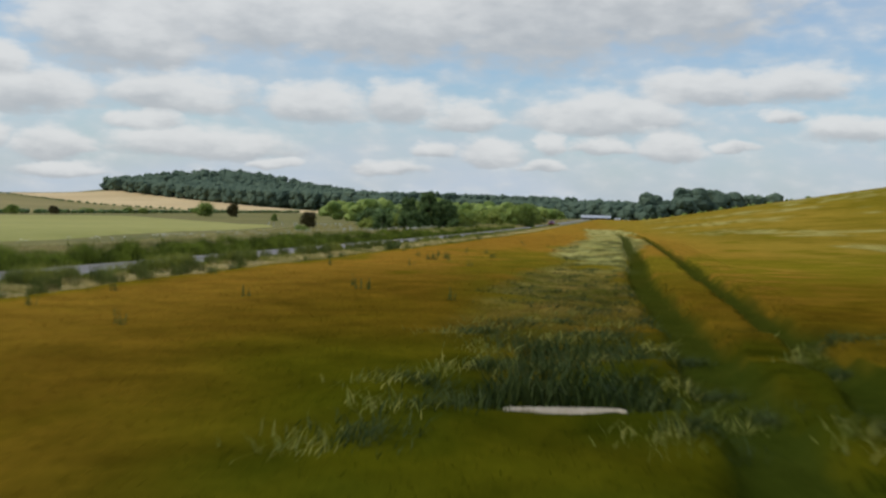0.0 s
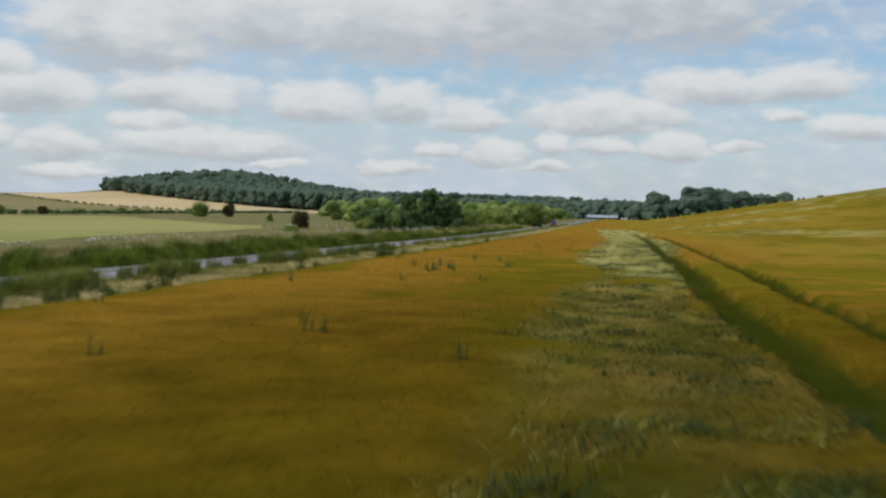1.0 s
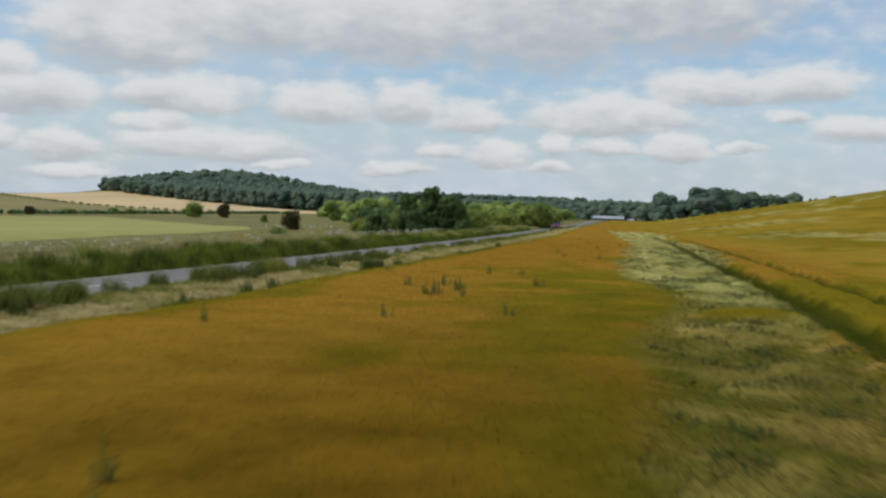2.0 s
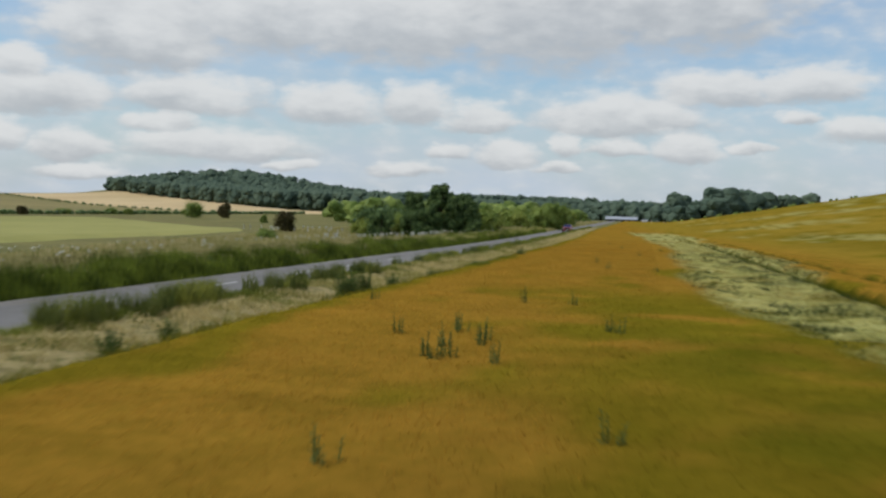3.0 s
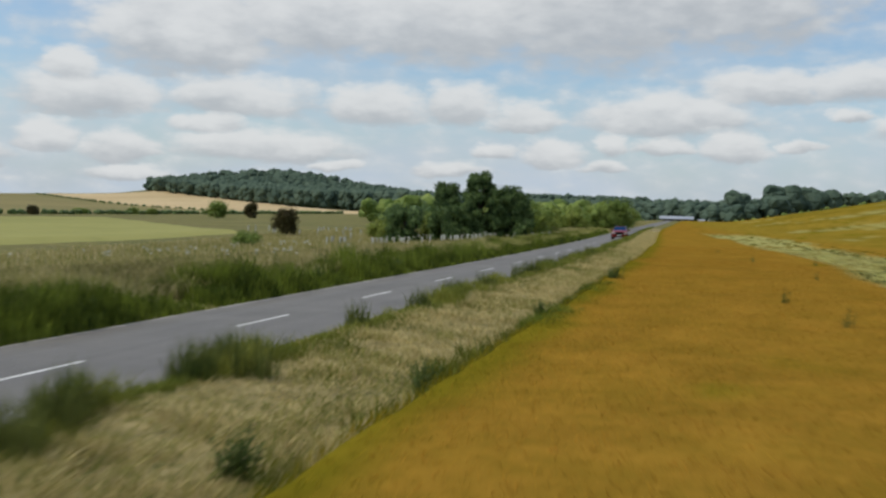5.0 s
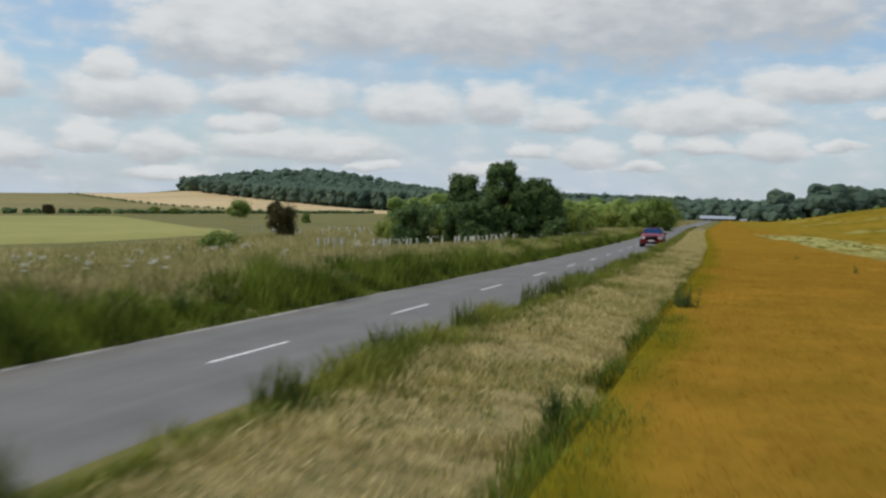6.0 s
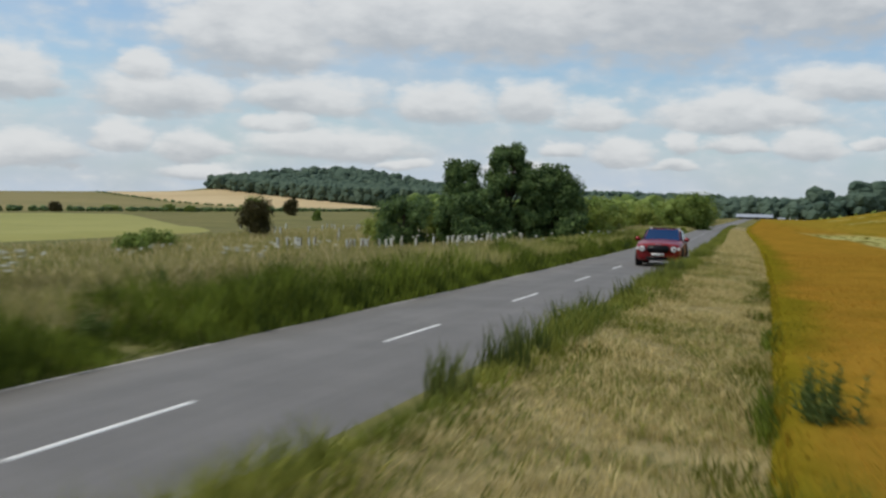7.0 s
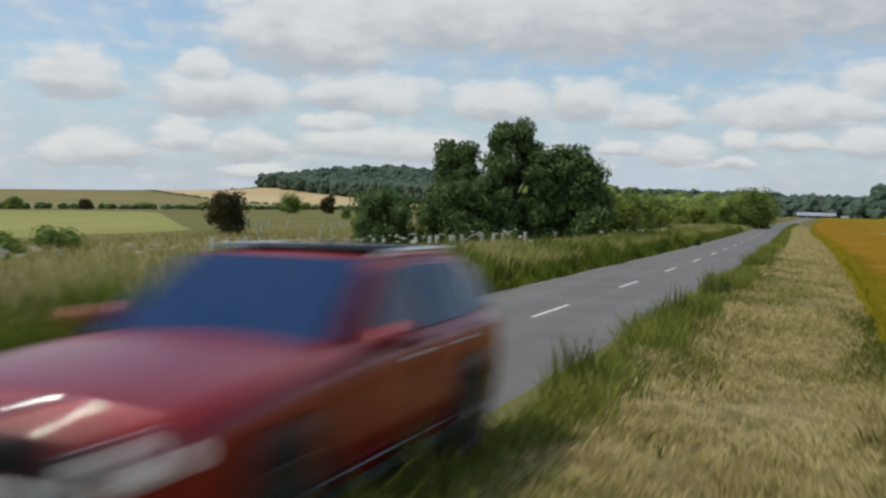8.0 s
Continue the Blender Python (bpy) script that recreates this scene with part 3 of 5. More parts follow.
def lodged_barley():
    x, y = scatter(240000, 16, 28, -102, 70)
    k = lodged_part(x, y) * (1 - tram_part(x, y)) > rng.uniform(0.15, 1, len(x))
    x, y = x[k], y[k]
    n = len(x)
    way = 2.4 + 2.2 * wave(x, y, 3.2, 6.0) + rng.normal(0, 0.35, n)
    far = rng.uniform(1.5, 3.6, n)
    me = blades("lodged_barley", x + bend(y), y, crop_top(x, y) - 0.03, rng.uniform(0.06, 0.16, n), 0.024, 0.6, CROP_BLADE, rng, (far * np.cos(way), far * np.sin(way)))
    stray = np.repeat(rng.normal(0, 0.5, (2, n)), 5, axis=1)
    tagged(link("lodged_barley", crop_colours(me, stray)), "flattened bleached barley straw lying in swirls", "crop", kind="stuff")


def tussocks():
    """Rank tussocks at the field corner by the trough, in clumps."""
    spots = [(20.4, -100.4, 0.8), (21.1, -102.8, 0.7), (22.2, -97.6, 0.6), (21.4, -95.0, 0.7), (22.6, -92.8, 0.8), (23.4, -92.3, 0.7), (22.0, -88.5, 0.8), (22.6, -85.0, 0.9), (24.0, -88.0, 0.8), (20.2, -93.0, 0.7), (21.2, -98.2, 0.5), (23.8, -95.8, 0.6), (25.0, -93.6, 0.5), (20.7, -90.0, 0.8), (28.8, -90.0, 0.8), (30.5, -88.5, 0.9), (28.0, -94.5, 0.6), (24.8, -103.8, 0.6), (26.0, -100.2, 0.5), (27.6, -102.5, 0.7), (20.6, -105.5, 0.6), (25.2, -98.6, 0.5)]
    for mat, n, off, label in ((WEED_DARK, 230, 0.4, "dark rank tussocks at the field corner"), (GRASS_TUFT, 70, -0.3, "bleached grass tussocks at the field corner")):
        x = np.concatenate([rng.normal(a + off, r * 0.5, n) for a, b, r in spots])
        y = np.concatenate([rng.normal(b + off, r * 0.7, n) for a, b, r in spots])
        keep = (np.abs(x - 23.0) > 1.2) | (np.abs(y + 101.2) > 0.9)
        x, y = x[keep], y[keep]
        me = blades("tussocks", x + bend(y), y, crop_top(x, y) - 0.12, rng.uniform(0.14, 0.36, len(x)), 0.024, 1.3, mat, rng, (0.3, 0.3))
        tagged(link("tussocks", me), label, "grass", kind="stuff")


def lodged_shade_tufts():
    """Dark tufts added in place of the shaded pits in the flattened barley."""
    x, y = scatter(110000, 16, 28, -84, 25)
    keep = lodged_part(x, y) * sm(0.28, 0.65, wave(x, y, 1.1, 4.0) + 0.5 * wave(x, y, 0.5, 1.0)) * (1 - tram_part(x, y)) > rng.uniform(0, 1, len(x))
    x, y = x[keep], y[keep]
    me = blades("lodged_shade_tufts", x + bend(y), y, crop_top(x, y) - 0.05, rng.uniform(0.10, 0.24, len(x)), 0.03, 1.0, WEED_DARK, rng, (0.3, 0.3))
    tagged(link("lodged_shade_tufts", me), "dark green tufts as the shaded pits in the flattened barley", "weeds", kind="stuff")


def grass(name, label, n, x0, x1, y0, y1, lo, hi, wide, lean, mat, keep=None, sink=0.03, shape=None):
    x, y = scatter(n, x0, x1, y0, y1)
    if keep is not None:
        k = keep(x, y) > rng.uniform(0, 1, n)
        x, y = x[k], y[k]
    tall = rng.uniform(lo, hi, len(x))
    if shape is not None:
        tall = tall * shape(x, y)
    me = blades(name, x + bend(y), y, land_u(x, y) - sink, tall, wide, lean, mat, rng)
    return tagged(link(name, me), label, "grass", kind="stuff")


barley_stalks()
lodged_barley()
tussocks()
lodged_shade_tufts()
clumpy = lambda x, y: sm(-0.2, 0.55, wave(x * 1.5, y, 2.6, 2.2) + 0.25 * wave(x, y, 0.9))
grass("verge_grass", "short dry yellow grass of the verge", 190000, 2.7, 6.4, -95, 60, 0.07, 0.20, 0.020, 1.3, GRASS_DRY, lambda x, y: 0.35 + 0.65 * sm(-0.5, 0.2, wave(x, y, 0.7, 5.0) + 0.4 * wave(x, y, 2.0, 8.0)), shape=lambda x, y: np.clip(1.0 + 0.6 * wave(x, y, 0.9, 1.0) + 0.5 * wave(x, y, 0.4), 0.5, 2.0))
grass("verge_grass", "straw-coloured mown grass of the verge", 120000, 2.9, 6.1, -32, 32, 0.06, 0.18, 0.018, 1.6, GRASS_DRY, lambda x, y: 0.3 + 0.7 * sm(-0.3, 0.3, wave(x, y, 0.55, 3.0) + 0.4 * wave(x, y, 1.6, 8.0)))
grass("verge_grass", "short dry yellow grass of the verge", 30000, 2.7, 6.4, 60, 200, 0.12, 0.30, 0.05, 1.2, GRASS_DRY)
grass("roadside_grass", "tall dark green grass tufts beside the road", 95000, 2.25, 3.4, -115, 70, 0.22, 0.66, 0.020, 0.7, GRASS_GREEN, lambda x, y: (0.4 + 0.6 * clumpy(x, y)) * sm(3.35, 2.6, x + 0.3 * wave(y, y, 3.0)), shape=lambda x, y: (0.35 + 0.65 * clumpy(x, y)) * (1.0 + 0.45 * sm(-22, -45, y)))
grass("roadside_grass", "tall dark green grass tufts beside the road", 12000, 2.3, 3.3, 70, 260, 0.3, 0.65, 0.06, 0.5, GRASS_GREEN, clumpy)
grass("roadside_grass", "low green grass along the road's edge", 60000, 2.34, 3.1, -115, 90, 0.10, 0.32, 0.022, 0.9, GRASS_GREEN, lambda x, y: sm(3.15, 2.6, x))
grass("crop_margin_grass", "green grass along the crop's edge", 70000, 5.3, 6.7, -115, 40, 0.22, 0.56, 0.022, 0.7, GRASS_MARGIN, lambda x, y: sm(-0.35, 0.5, wave(x, y, 2.6, 0.3) + 0.3 * wave(x, y, 0.9)) * sm(5.3, 5.9, x + 0.25 * wave(y, y, 1.3)) * sm(6.75, 6.3, x), shape=lambda x, y: 1.0 - 0.4 * sm(-30, 0, y))
grass("crop_margin_grass", "rank green grass strip beside the barley", 26000, 5.75, 6.8, -16, 14, 0.25, 0.62, 0.024, 0.6, GRASS_BANK, lambda x, y: sm(-0.5, 0.3, wave(x, y, 2.2, 5.0)) * sm(5.75, 6.1, x) * sm(6.85, 6.4, x))
grass("verge_tufts", "scattered green tufts in the dry verge", 90000, 3.0, 5.9, -95, 60, 0.08, 0.24, 0.022, 1.2, GRASS_TUFT, lambda x, y: sm(-0.1, 0.6, wave(x, y, 2.4, 7.0) + 0.5 * wave(x, y, 0.9, 1.0)))
grass("verge_tufts", "yellow-green grass mixed into the verge beside the road", 45000, 2.8, 4.6, -115, 60, 0.10, 0.30, 0.022, 1.3, GRASS_MARGIN, lambda x, y: sm(4.5, 3.0, x + 0.5 * wave(x, y, 1.9, 3.0)) * sm(-0.3, 0.6, wave(x, y, 1.3, 5.0) + 0.5 * wave(x, y, 0.6, 2.0)))
grass("bank_grass", "dense dark green grass at the foot of the bank", 125000, -4.7, -2.28, -90, 150, 0.45, 0.88, 0.03, 0.5, GRASS_BANK, shape=lambda x, y: (0.45 + 0.55 * sm(-2.3, -2.9, x)) * (0.78 + 0.45 * wave(x, y, 1.7) + 0.3 * wave(x, y, 0.8)))
grass("meadow_grass", "tall flowering meadow grass turning buff", 150000, -11, -3.6, -100, 160, 0.45, 0.90, 0.028, 0.8, GRASS_MIX, shape=lambda x, y: 0.72 + 0.30 * wave(x, y, 3.5) + 0.18 * wave(x, y, 1.3) - 0.3 * sm(-7.5, -11, x) - 0.25 * sm(-20, -60, y))
grass("meadow_grass", "tall flowering meadow grass turning buff", 110000, -46, -10.0, -60, 220, 0.35, 0.62, 0.05, 0.8, GRASS_MIX, lambda x, y: (x > -20 - 0.16 * (y + 40)) * 1.0)
grass("meadow_grass", "tall flowering meadow grass turning buff", 30000, -30, -2.6, 150, 420, 0.3, 0.6, 0.12, 0.6, GRASS_MIX)


# These lighter blades paint sunlight onto the bank from about y 15 on.
grass("bank_sunlit_grass", "yellow-green grass along the bank, sunlight put into its tone", 45000, -5.2, -3.0, 15, 160, 0.5, 0.95, 0.03, 0.6, GRASS_BANK_LIT, lambda x, y: sm(10, 45, y) * (0.4 + 0.6 * sm(-0.4, 0.4, wave(x, y, 2.5, 4.0))))
grass("meadow_herbs", "dull brownish green herbs among the meadow grass", 90000, -20, -3.6, -78, 60, 0.30, 0.66, 0.034, 0.9, HERB, lambda x, y: (0.15 + 0.85 * sm(-0.4, 0.4, wave(x, y, 4.5, 3.0) + 0.4 * wave(x, y, 1.5, 1.0))) * sm(62, 20, y) * sm(-20, -13, x))


# ---- trees, bushes, hedges ----
def lobes_of(h, r, n, rnd, low=0.12):
    """Middles and radii of the leaf masses of one crown."""
    out = []
    for k in range(n):
        t = (k + 0.5) / n
        z = h * (low + (0.90 - low) * t)
        spread = r * math.sqrt(max(0.05, 1 - (max(0.0, t - 0.30) / 0.74) ** 2)) * (0.75 + 0.25 * min(1, t * 3))
        a = 2.399 * k + rnd.uniform(-0.6, 0.6)
        d = spread * rnd.uniform(0.3, 0.95)
        s = r * rnd.uniform(0.8, 1.6) * 1.35 / math.sqrt(n + 2)
        out.append((Vector((math.cos(a) * d, math.sin(a) * d, min(max(z, s * 0.6), h - s * 0.85))), s))
    return out


def leaf_mesh(name, lobes, count, size, mat, gen):
    """Small bent leaf sprays over the lobes, denser on their outside."""
    c = np.array([l[0] for l in lobes])
    r = np.array([l[1] for l in lobes])
    pick = gen.choice(len(lobes), count, p=r ** 2 / np.sum(r ** 2))
    d = gen.normal(size=(count, 3))
    d /= np.linalg.norm(d, axis=1)[:, None]
    rad = r[pick] * (0.35 + 1.0 * gen.uniform(0, 1, count) ** 0.8)
    p = c[pick] + d * rad[:, None] * np.array([1, 1, 0.85])
    nrm = d + gen.normal(size=(count, 3)) * 0.55 + np.array([0, 0, 0.35])
    nrm /= np.linalg.norm(nrm, axis=1)[:, None]
    u = np.cross(nrm, gen.normal(size=(count, 3)))
    u /= np.linalg.norm(u, axis=1)[:, None]
    w = np.cross(nrm, u)
    s = size * gen.uniform(0.6, 1.3, count)[:, None]
    v = np.stack([p - u * s, p - w * s * 0.45 + nrm * s * 0.12, p + u * s - nrm * s * 0.25, p + w * s * 0.45 + nrm * s * 0.12], 1).reshape(-1, 3)
    i = np.arange(count)[:, None] * 4
    return mesh_from(name, v, np.concatenate([i + np.array([[0, 1, 2]]), i + np.array([[0, 2, 3]])]), mat)


def core_mesh(name, lobes, mat, rnd, shrink=0.55, div=2):
    """The dense inner foliage: lumpy masses."""
    bm = bmesh.new()
    for c, r in lobes:
        res = bmesh.ops.create_icosphere(bm, subdivisions=div, radius=r * shrink, matrix=Matrix.Translation(c))
        for v in res["verts"]:
            k = 1 + 0.45 * noise.noise(v.co * (1.6 / max(r, 0.3))) + rnd.uniform(-0.07, 0.07)
            v.co = c + (v.co - c) * k
    me = bpy.data.meshes.new(name)
    bm.to_mesh(me)
    bm.free()
    me.materials.append(mat)
    return me


def tree(name, x, y, h, r, mat, label, seed, leaves=4000, size=0.16, nl=16, low=0.12, category="tree", group=""):
    rnd, gen = random.Random(seed), np.random.default_rng(seed)
    top = new(name)
    top.location = (x, y, float(land(x, y)) - 0.05)
    tagged(top, label, category, group)
    lobes = lobes_of(h, r, nl, rnd, low)
    vs, fs = tube([(0, 0, 0), (0.05 * r, 0, h * 0.2), (0, 0.06 * r, h * 0.5), (0.04 * r, 0, h * 0.85)], [0.045 * h, 0.035 * h, 0.02 * h, 0.005 * h])
    for c, s in lobes[::2]:
        z = max(0.08 * h, c.z * 0.55)
        v2, f2 = tube([(0, 0.02 * r, z), c * 0.5 + Vector((0, 0, z * 0.5)), c], [0.014 * h, 0.009 * h, 0.004 * h], 5)
        fs += [tuple(i + len(vs) for i in f) for f in f2]
        vs += v2
    link("trunk", mesh_from("trunk", vs, fs, BARK, True), top)
    crown = link("crown", core_mesh("crown", lobes, mat, rnd), top)
    link("leaves", leaf_mesh("leaves", lobes, leaves, size, mat, gen), crown)
    return top


def scrub_group():
    d = "dense dark green tree in the roadside thicket"
    tree("tree", -11.3, 64.0, 7.3, 2.4, LEAF_DARK, "tall dark green tree standing above the roadside thicket", 1, 16000, 0.15, 56, 0.06)
    tree("tree", -14.9, 64.5, 6.4, 2.0, LEAF_DARK, d, 2, 12000, 0.15, 44, 0.06, group="thicket")
    tree("tree", -8.3, 64.5, 5.6, 2.4, LEAF_DARK, d, 3, 12000, 0.15, 44, 0.05, group="thicket")
    tree("tree", -12.6, 62.0, 3.8, 2.2, LEAF_DARK, d, 4, 9000, 0.15, 32, 0.05, group="thicket")
    tree("bush", -19.6, 66.0, 3.9, 1.9, LEAF_DARK, "rounded dark green bush beside the thicket", 5, 5000, 0.14, 16, 0.05, "bush")
    tree("bush", -17.2, 68.0, 3.3, 1.4, LEAF_LIME, "light green shrub between darker bushes", 6, 3000, 0.13, 12, 0.05, "bush")
    tree("bush", -25.0, 78.0, 2.6, 2.0, LEAF_LIME, "yellow green shrub at the thicket's end", 7, 3000, 0.15, 12, 0.05, "bush")
    tree("bush", -6.6, 70.0, 2.6, 1.6, LEAF_LIME, "light green shrub at the foot of the trees", 21, 3000, 0.14, 14, 0.05, "bush")
    tree("bush", -22.5, 72.0, 2.4, 1.3, LEAF_LIME, "light green shrub between darker bushes", 22, 2600, 0.13, 12, 0.05, "bush")
    tree("bush", -27.0, 43.0, 1.1, 0.9, LEAF_MID, "dull green bramble clump in the meadow", 25, 1800, 0.11, 10, 0.05, "bush")
    tree("bush", -29.5, 49.5, 1.2, 1.0, LEAF_MID, "dull green bramble clump in the meadow", 26, 1800, 0.11, 10, 0.05, "bush")
    tree("bush", -36.5, 76.0, 3.5, 1.6, LEAF_BROWN, "lone dark copper-leaved bush in the meadow", 8, 3500, 0.13, 14, 0.16, "bush")
    tree("tree", -7.8, 192.0, 6.6, 5.2, LEAF_MID, "broad round green tree by the roadside", 9, 5000, 0.3, 22, 0.08)
    rnd = random.Random(31)
    for k in range(30):
        y = 78 + 7.2 * k + rnd.uniform(-3, 3)
        x = -9 - rnd.uniform(0, 1) ** 1.5 * (10 + 0.16 * y)
        h = rnd.uniform(1.9, 3.8) + 0.009 * y
        mat = rnd.choice([LEAF_MID, LEAF_LIME, LEAF_DARK, LEAF_LIME, LEAF_MID, LEAF_BROWN])
        words = {"mid_leaves": "green hedgerow bush beside the road", "light_leaves": "light green hedgerow bush beside the road", "dark_leaves": "dark green hedgerow bush beside the road", "copper_leaves": "brownish hedgerow bush beside the road"}
        tree("bush", x, y, h, h * rnd.uniform(0.55, 0.8), mat, words[mat.name], 100 + k, 1400, 0.24, 11, 0.05, "bush", "roadside bushes")


def hill_bushes():
    for k, (x, y, h, r) in enumerate([(-151, 299, 6.0, 4.2), (-142, 308, 5.6, 2.6), (-196, 232, 3.2, 2.4), (-197, 262, 2.8, 2.2), (-200, 330, 2.6, 2.3), (-199, 342, 2.4, 2.0), (-198, 400, 3.0, 2.6), (-90, 210, 2.2, 0.9), (-204, 300, 1.8, 3.0)]):
        tree("bush", x, y, h, r, LEAF_BROWN if k in (1, 3) else LEAF_MID, "rounded bush along the field hedge", 200 + k, 1500, 0.35, 12, 0.05, "bush", "hedge bushes")


def crowns(name, label, spots, mat, seed, category="woodland", lo=0.17, hi=0.27, lumps=5, div=2):
    """A far wood: many crowns, lumpy and uneven, as one mesh."""
    rnd = random.Random(seed)
    base = bmesh.new()
    bmesh.ops.create_icosphere(base, subdivisions=div, radius=1)
    unit = [v.co.copy() for v in base.verts]
    tris = [[v.index for v in f.verts] for f in base.faces]
    base.free()
    vs, fs = [], []
    for x, y, h, r in spots:
        g = float(land(x, y))
        for i in range(lumps):
            f = (i + rnd.uniform(0.2, 0.8)) / lumps
            a, d = rnd.uniform(0, 6.28), r * rnd.uniform(0.1, 0.8) * (1 - 0.3 * f)
            c = Vector((x + math.cos(a) * d, y + math.sin(a) * d, g + h * (0.16 + 0.62 * f)))
            w = r * rnd.uniform(0.55, 0.8)
            s = Vector((w, w, max(0.8 * w, h * rnd.uniform(lo, hi) * 0.7)))
            o, k = len(vs), rnd.uniform(0, 50)
            for u in unit:
                q = 1 + 0.36 * noise.noise(u * 2.3 + Vector((k, 0, 0))) + rnd.uniform(-0.14, 0.14)
                vs.append((c.x + u.x * s.x * q, c.y + u.y * s.y * q, c.z + u.z * s.z * q))
            fs += [(o + t[0], o + t[1], o + t[2]) for t in tris]
        o = len(vs)
        t = 0.04 * h
        vs += [(x - t, y, g - 0.3), (x + t, y, g - 0.3), (x + t * 0.5, y + t, g + h * 0.5), (x - t * 0.5, y + t, g + h * 0.5)]
        fs += [(o, o + 1, o + 2), (o, o + 2, o + 3)]
    return tagged(link(name, mesh_from(name, vs, fs, mat)), label, category, kind="stuff")


def far_woods():
    rnd = random.Random(77)
    # the wood on the ridge: it runs from the wheat field's top towards the valley
    spots = []
    for k in range(2100):
        s = rnd.uniform(0, 1)
        x, y = -600 + 430 * s, 1065 - 240 * s
        d = rnd.uniform(0, 1) ** 1.3 * (190 + 60 * s)
        spots.append((x + 0.5 * d + rnd.uniform(-8, 8), y + d, rnd.uniform(15.2, 17.0) + 7.0 * s, rnd.uniform(5.0, 7.5)))
    crowns("ridge_wood", "dark broadleaved wood along the ridge", spots, WOOD_HAZED, 1, div=1)
    spots = []
    for k in range(800):
        s = rnd.uniform(0, 1)
        x = -210 + 275 * s
        d = rnd.uniform(0, 1) * 240
        spots.append((x, 700 + 40 * math.sin(5 * s) + d, rnd.uniform(10, 15) + d * 0.02 + 4.0 * max(0.0, 0.45 - s), rnd.uniform(4.5, 7)))
    crowns("valley_wood", "broadleaved trees filling the valley end", spots, WOOD_HAZED, 2, div=1)
    spots = []
    for k in range(170):
        s = rnd.uniform(0, 1)
        spots.append((-28 - min(140, 52 + 126 * s) * rnd.uniform(0, 1) ** 1.2, 240 + 420 * s, rnd.uniform(4.5, 8.5), rnd.uniform(3, 5.5)))
    crowns("scrub_belt", "mixed green scrub and young trees", spots, LEAF_MID, 3)
    for k, (x, y, h, r) in enumerate([(33, 700, 23, 8), (58, 715, 24, 10), (68, 720, 22, 9), (84, 730, 19, 9), (98, 740, 15, 9), (112, 745, 13, 8), (128, 750, 12, 8)]):
        crowns("far_tree", "tall broad tree beyond the barn", [(x, y, h, r), (x + 3, y + 4, h * 0.9, r * 0.8)], WOOD_HAZED, 40 + k, "tree", 0.20, 0.30, 11)
    # field hedge
    hedge = [(-202 + rnd.uniform(-2, 2), 20 + 1.7 * k, rnd.uniform(1.0, 1.6), rnd.uniform(0.9, 1.4)) for k in range(330)]
    crowns("field_hedge", "low dark hedge between two fields", hedge, LEAF_DARK, 4, "hedge")
    hedge = [(-212 - 428 * t + rnd.uniform(-2, 2), 474 + 440 * t, rnd.uniform(0.7, 1.4), 1.1) for t in np.linspace(0, 1, 60)]
    crowns("field_hedge", "thin hedge line up the hill", hedge, LEAF_DARK, 5, "hedge")
    crest = [(30 + 5.0 * k + rnd.uniform(-3, 3), 540 + rnd.uniform(-10, 30), rnd.uniform(0.8, 1.8), rnd.uniform(0.7, 1.5)) for k in range(20)]
    crowns("crest_scrub", "low scrub along the crest of the barley hill", crest, LEAF_MID, 6, "bushes")


scrub_group()
hill_bushes()
far_woods()


# ---- the car ----
CAR_X = 1.5


def loft(stations, mirror=True):
    """A skin over cross-sections, each a list of (x, z) from the middle of the underside to the middle of the top."""
    bm = bmesh.new()
    rings = []
    for y, prof in stations:
        pts = [(x, z) for x, z in prof] + [(-x, z) for x, z in reversed(prof) if x > 1e-5]
        rings.append([bm.verts.new((x, y, z)) for x, z in pts])
    for a, b in zip(rings, rings[1:]):
        n = len(a)
        for i in range(n):
            bm.faces.new((a[i], a[(i + 1) % n], b[(i + 1) % n], b[i]))
    bm.faces.new(rings[0])
    bm.faces.new(list(reversed(rings[-1])))
    return bm


def body_section(zb, zt, hw, tuck=0.93, crown=0.04):
    zm = zb + (zt - zb) * 0.55
    return [(0, zb), (hw * 0.86, zb), (hw * 0.97, zb + 0.08), (hw, zm - 0.12), (hw * 0.985, zm + 0.08), (hw * 0.995, zt - 0.14), (hw * tuck, zt - 0.035), (hw * 0.75, zt), (hw * 0.3, zt + crown * 0.8), (0, zt + crown)]


def plate_bm(pts, thick, centre=(0, 0, 0)):
    """A thin panel with the given corners, thickened away from centre."""
    bm = bmesh.new()
    vs = [bm.verts.new(p) for p in pts]
    f = bm.faces.new(vs)
    f.normal_update()
    n = f.normal.copy()
    if n.dot(Vector(pts[0]) - Vector(centre)) < 0:
        n.negate()
    res = bmesh.ops.extrude_face_region(bm, geom=[f])
    bmesh.ops.translate(bm, vec=n * thick, verts=[v for v in res["geom"] if isinstance(v, bmesh.types.BMVert)])
    bmesh.ops.bevel(bm, geom=bm.edges[:], offset=thick * 0.3, segments=1, affect="EDGES")
    return bm


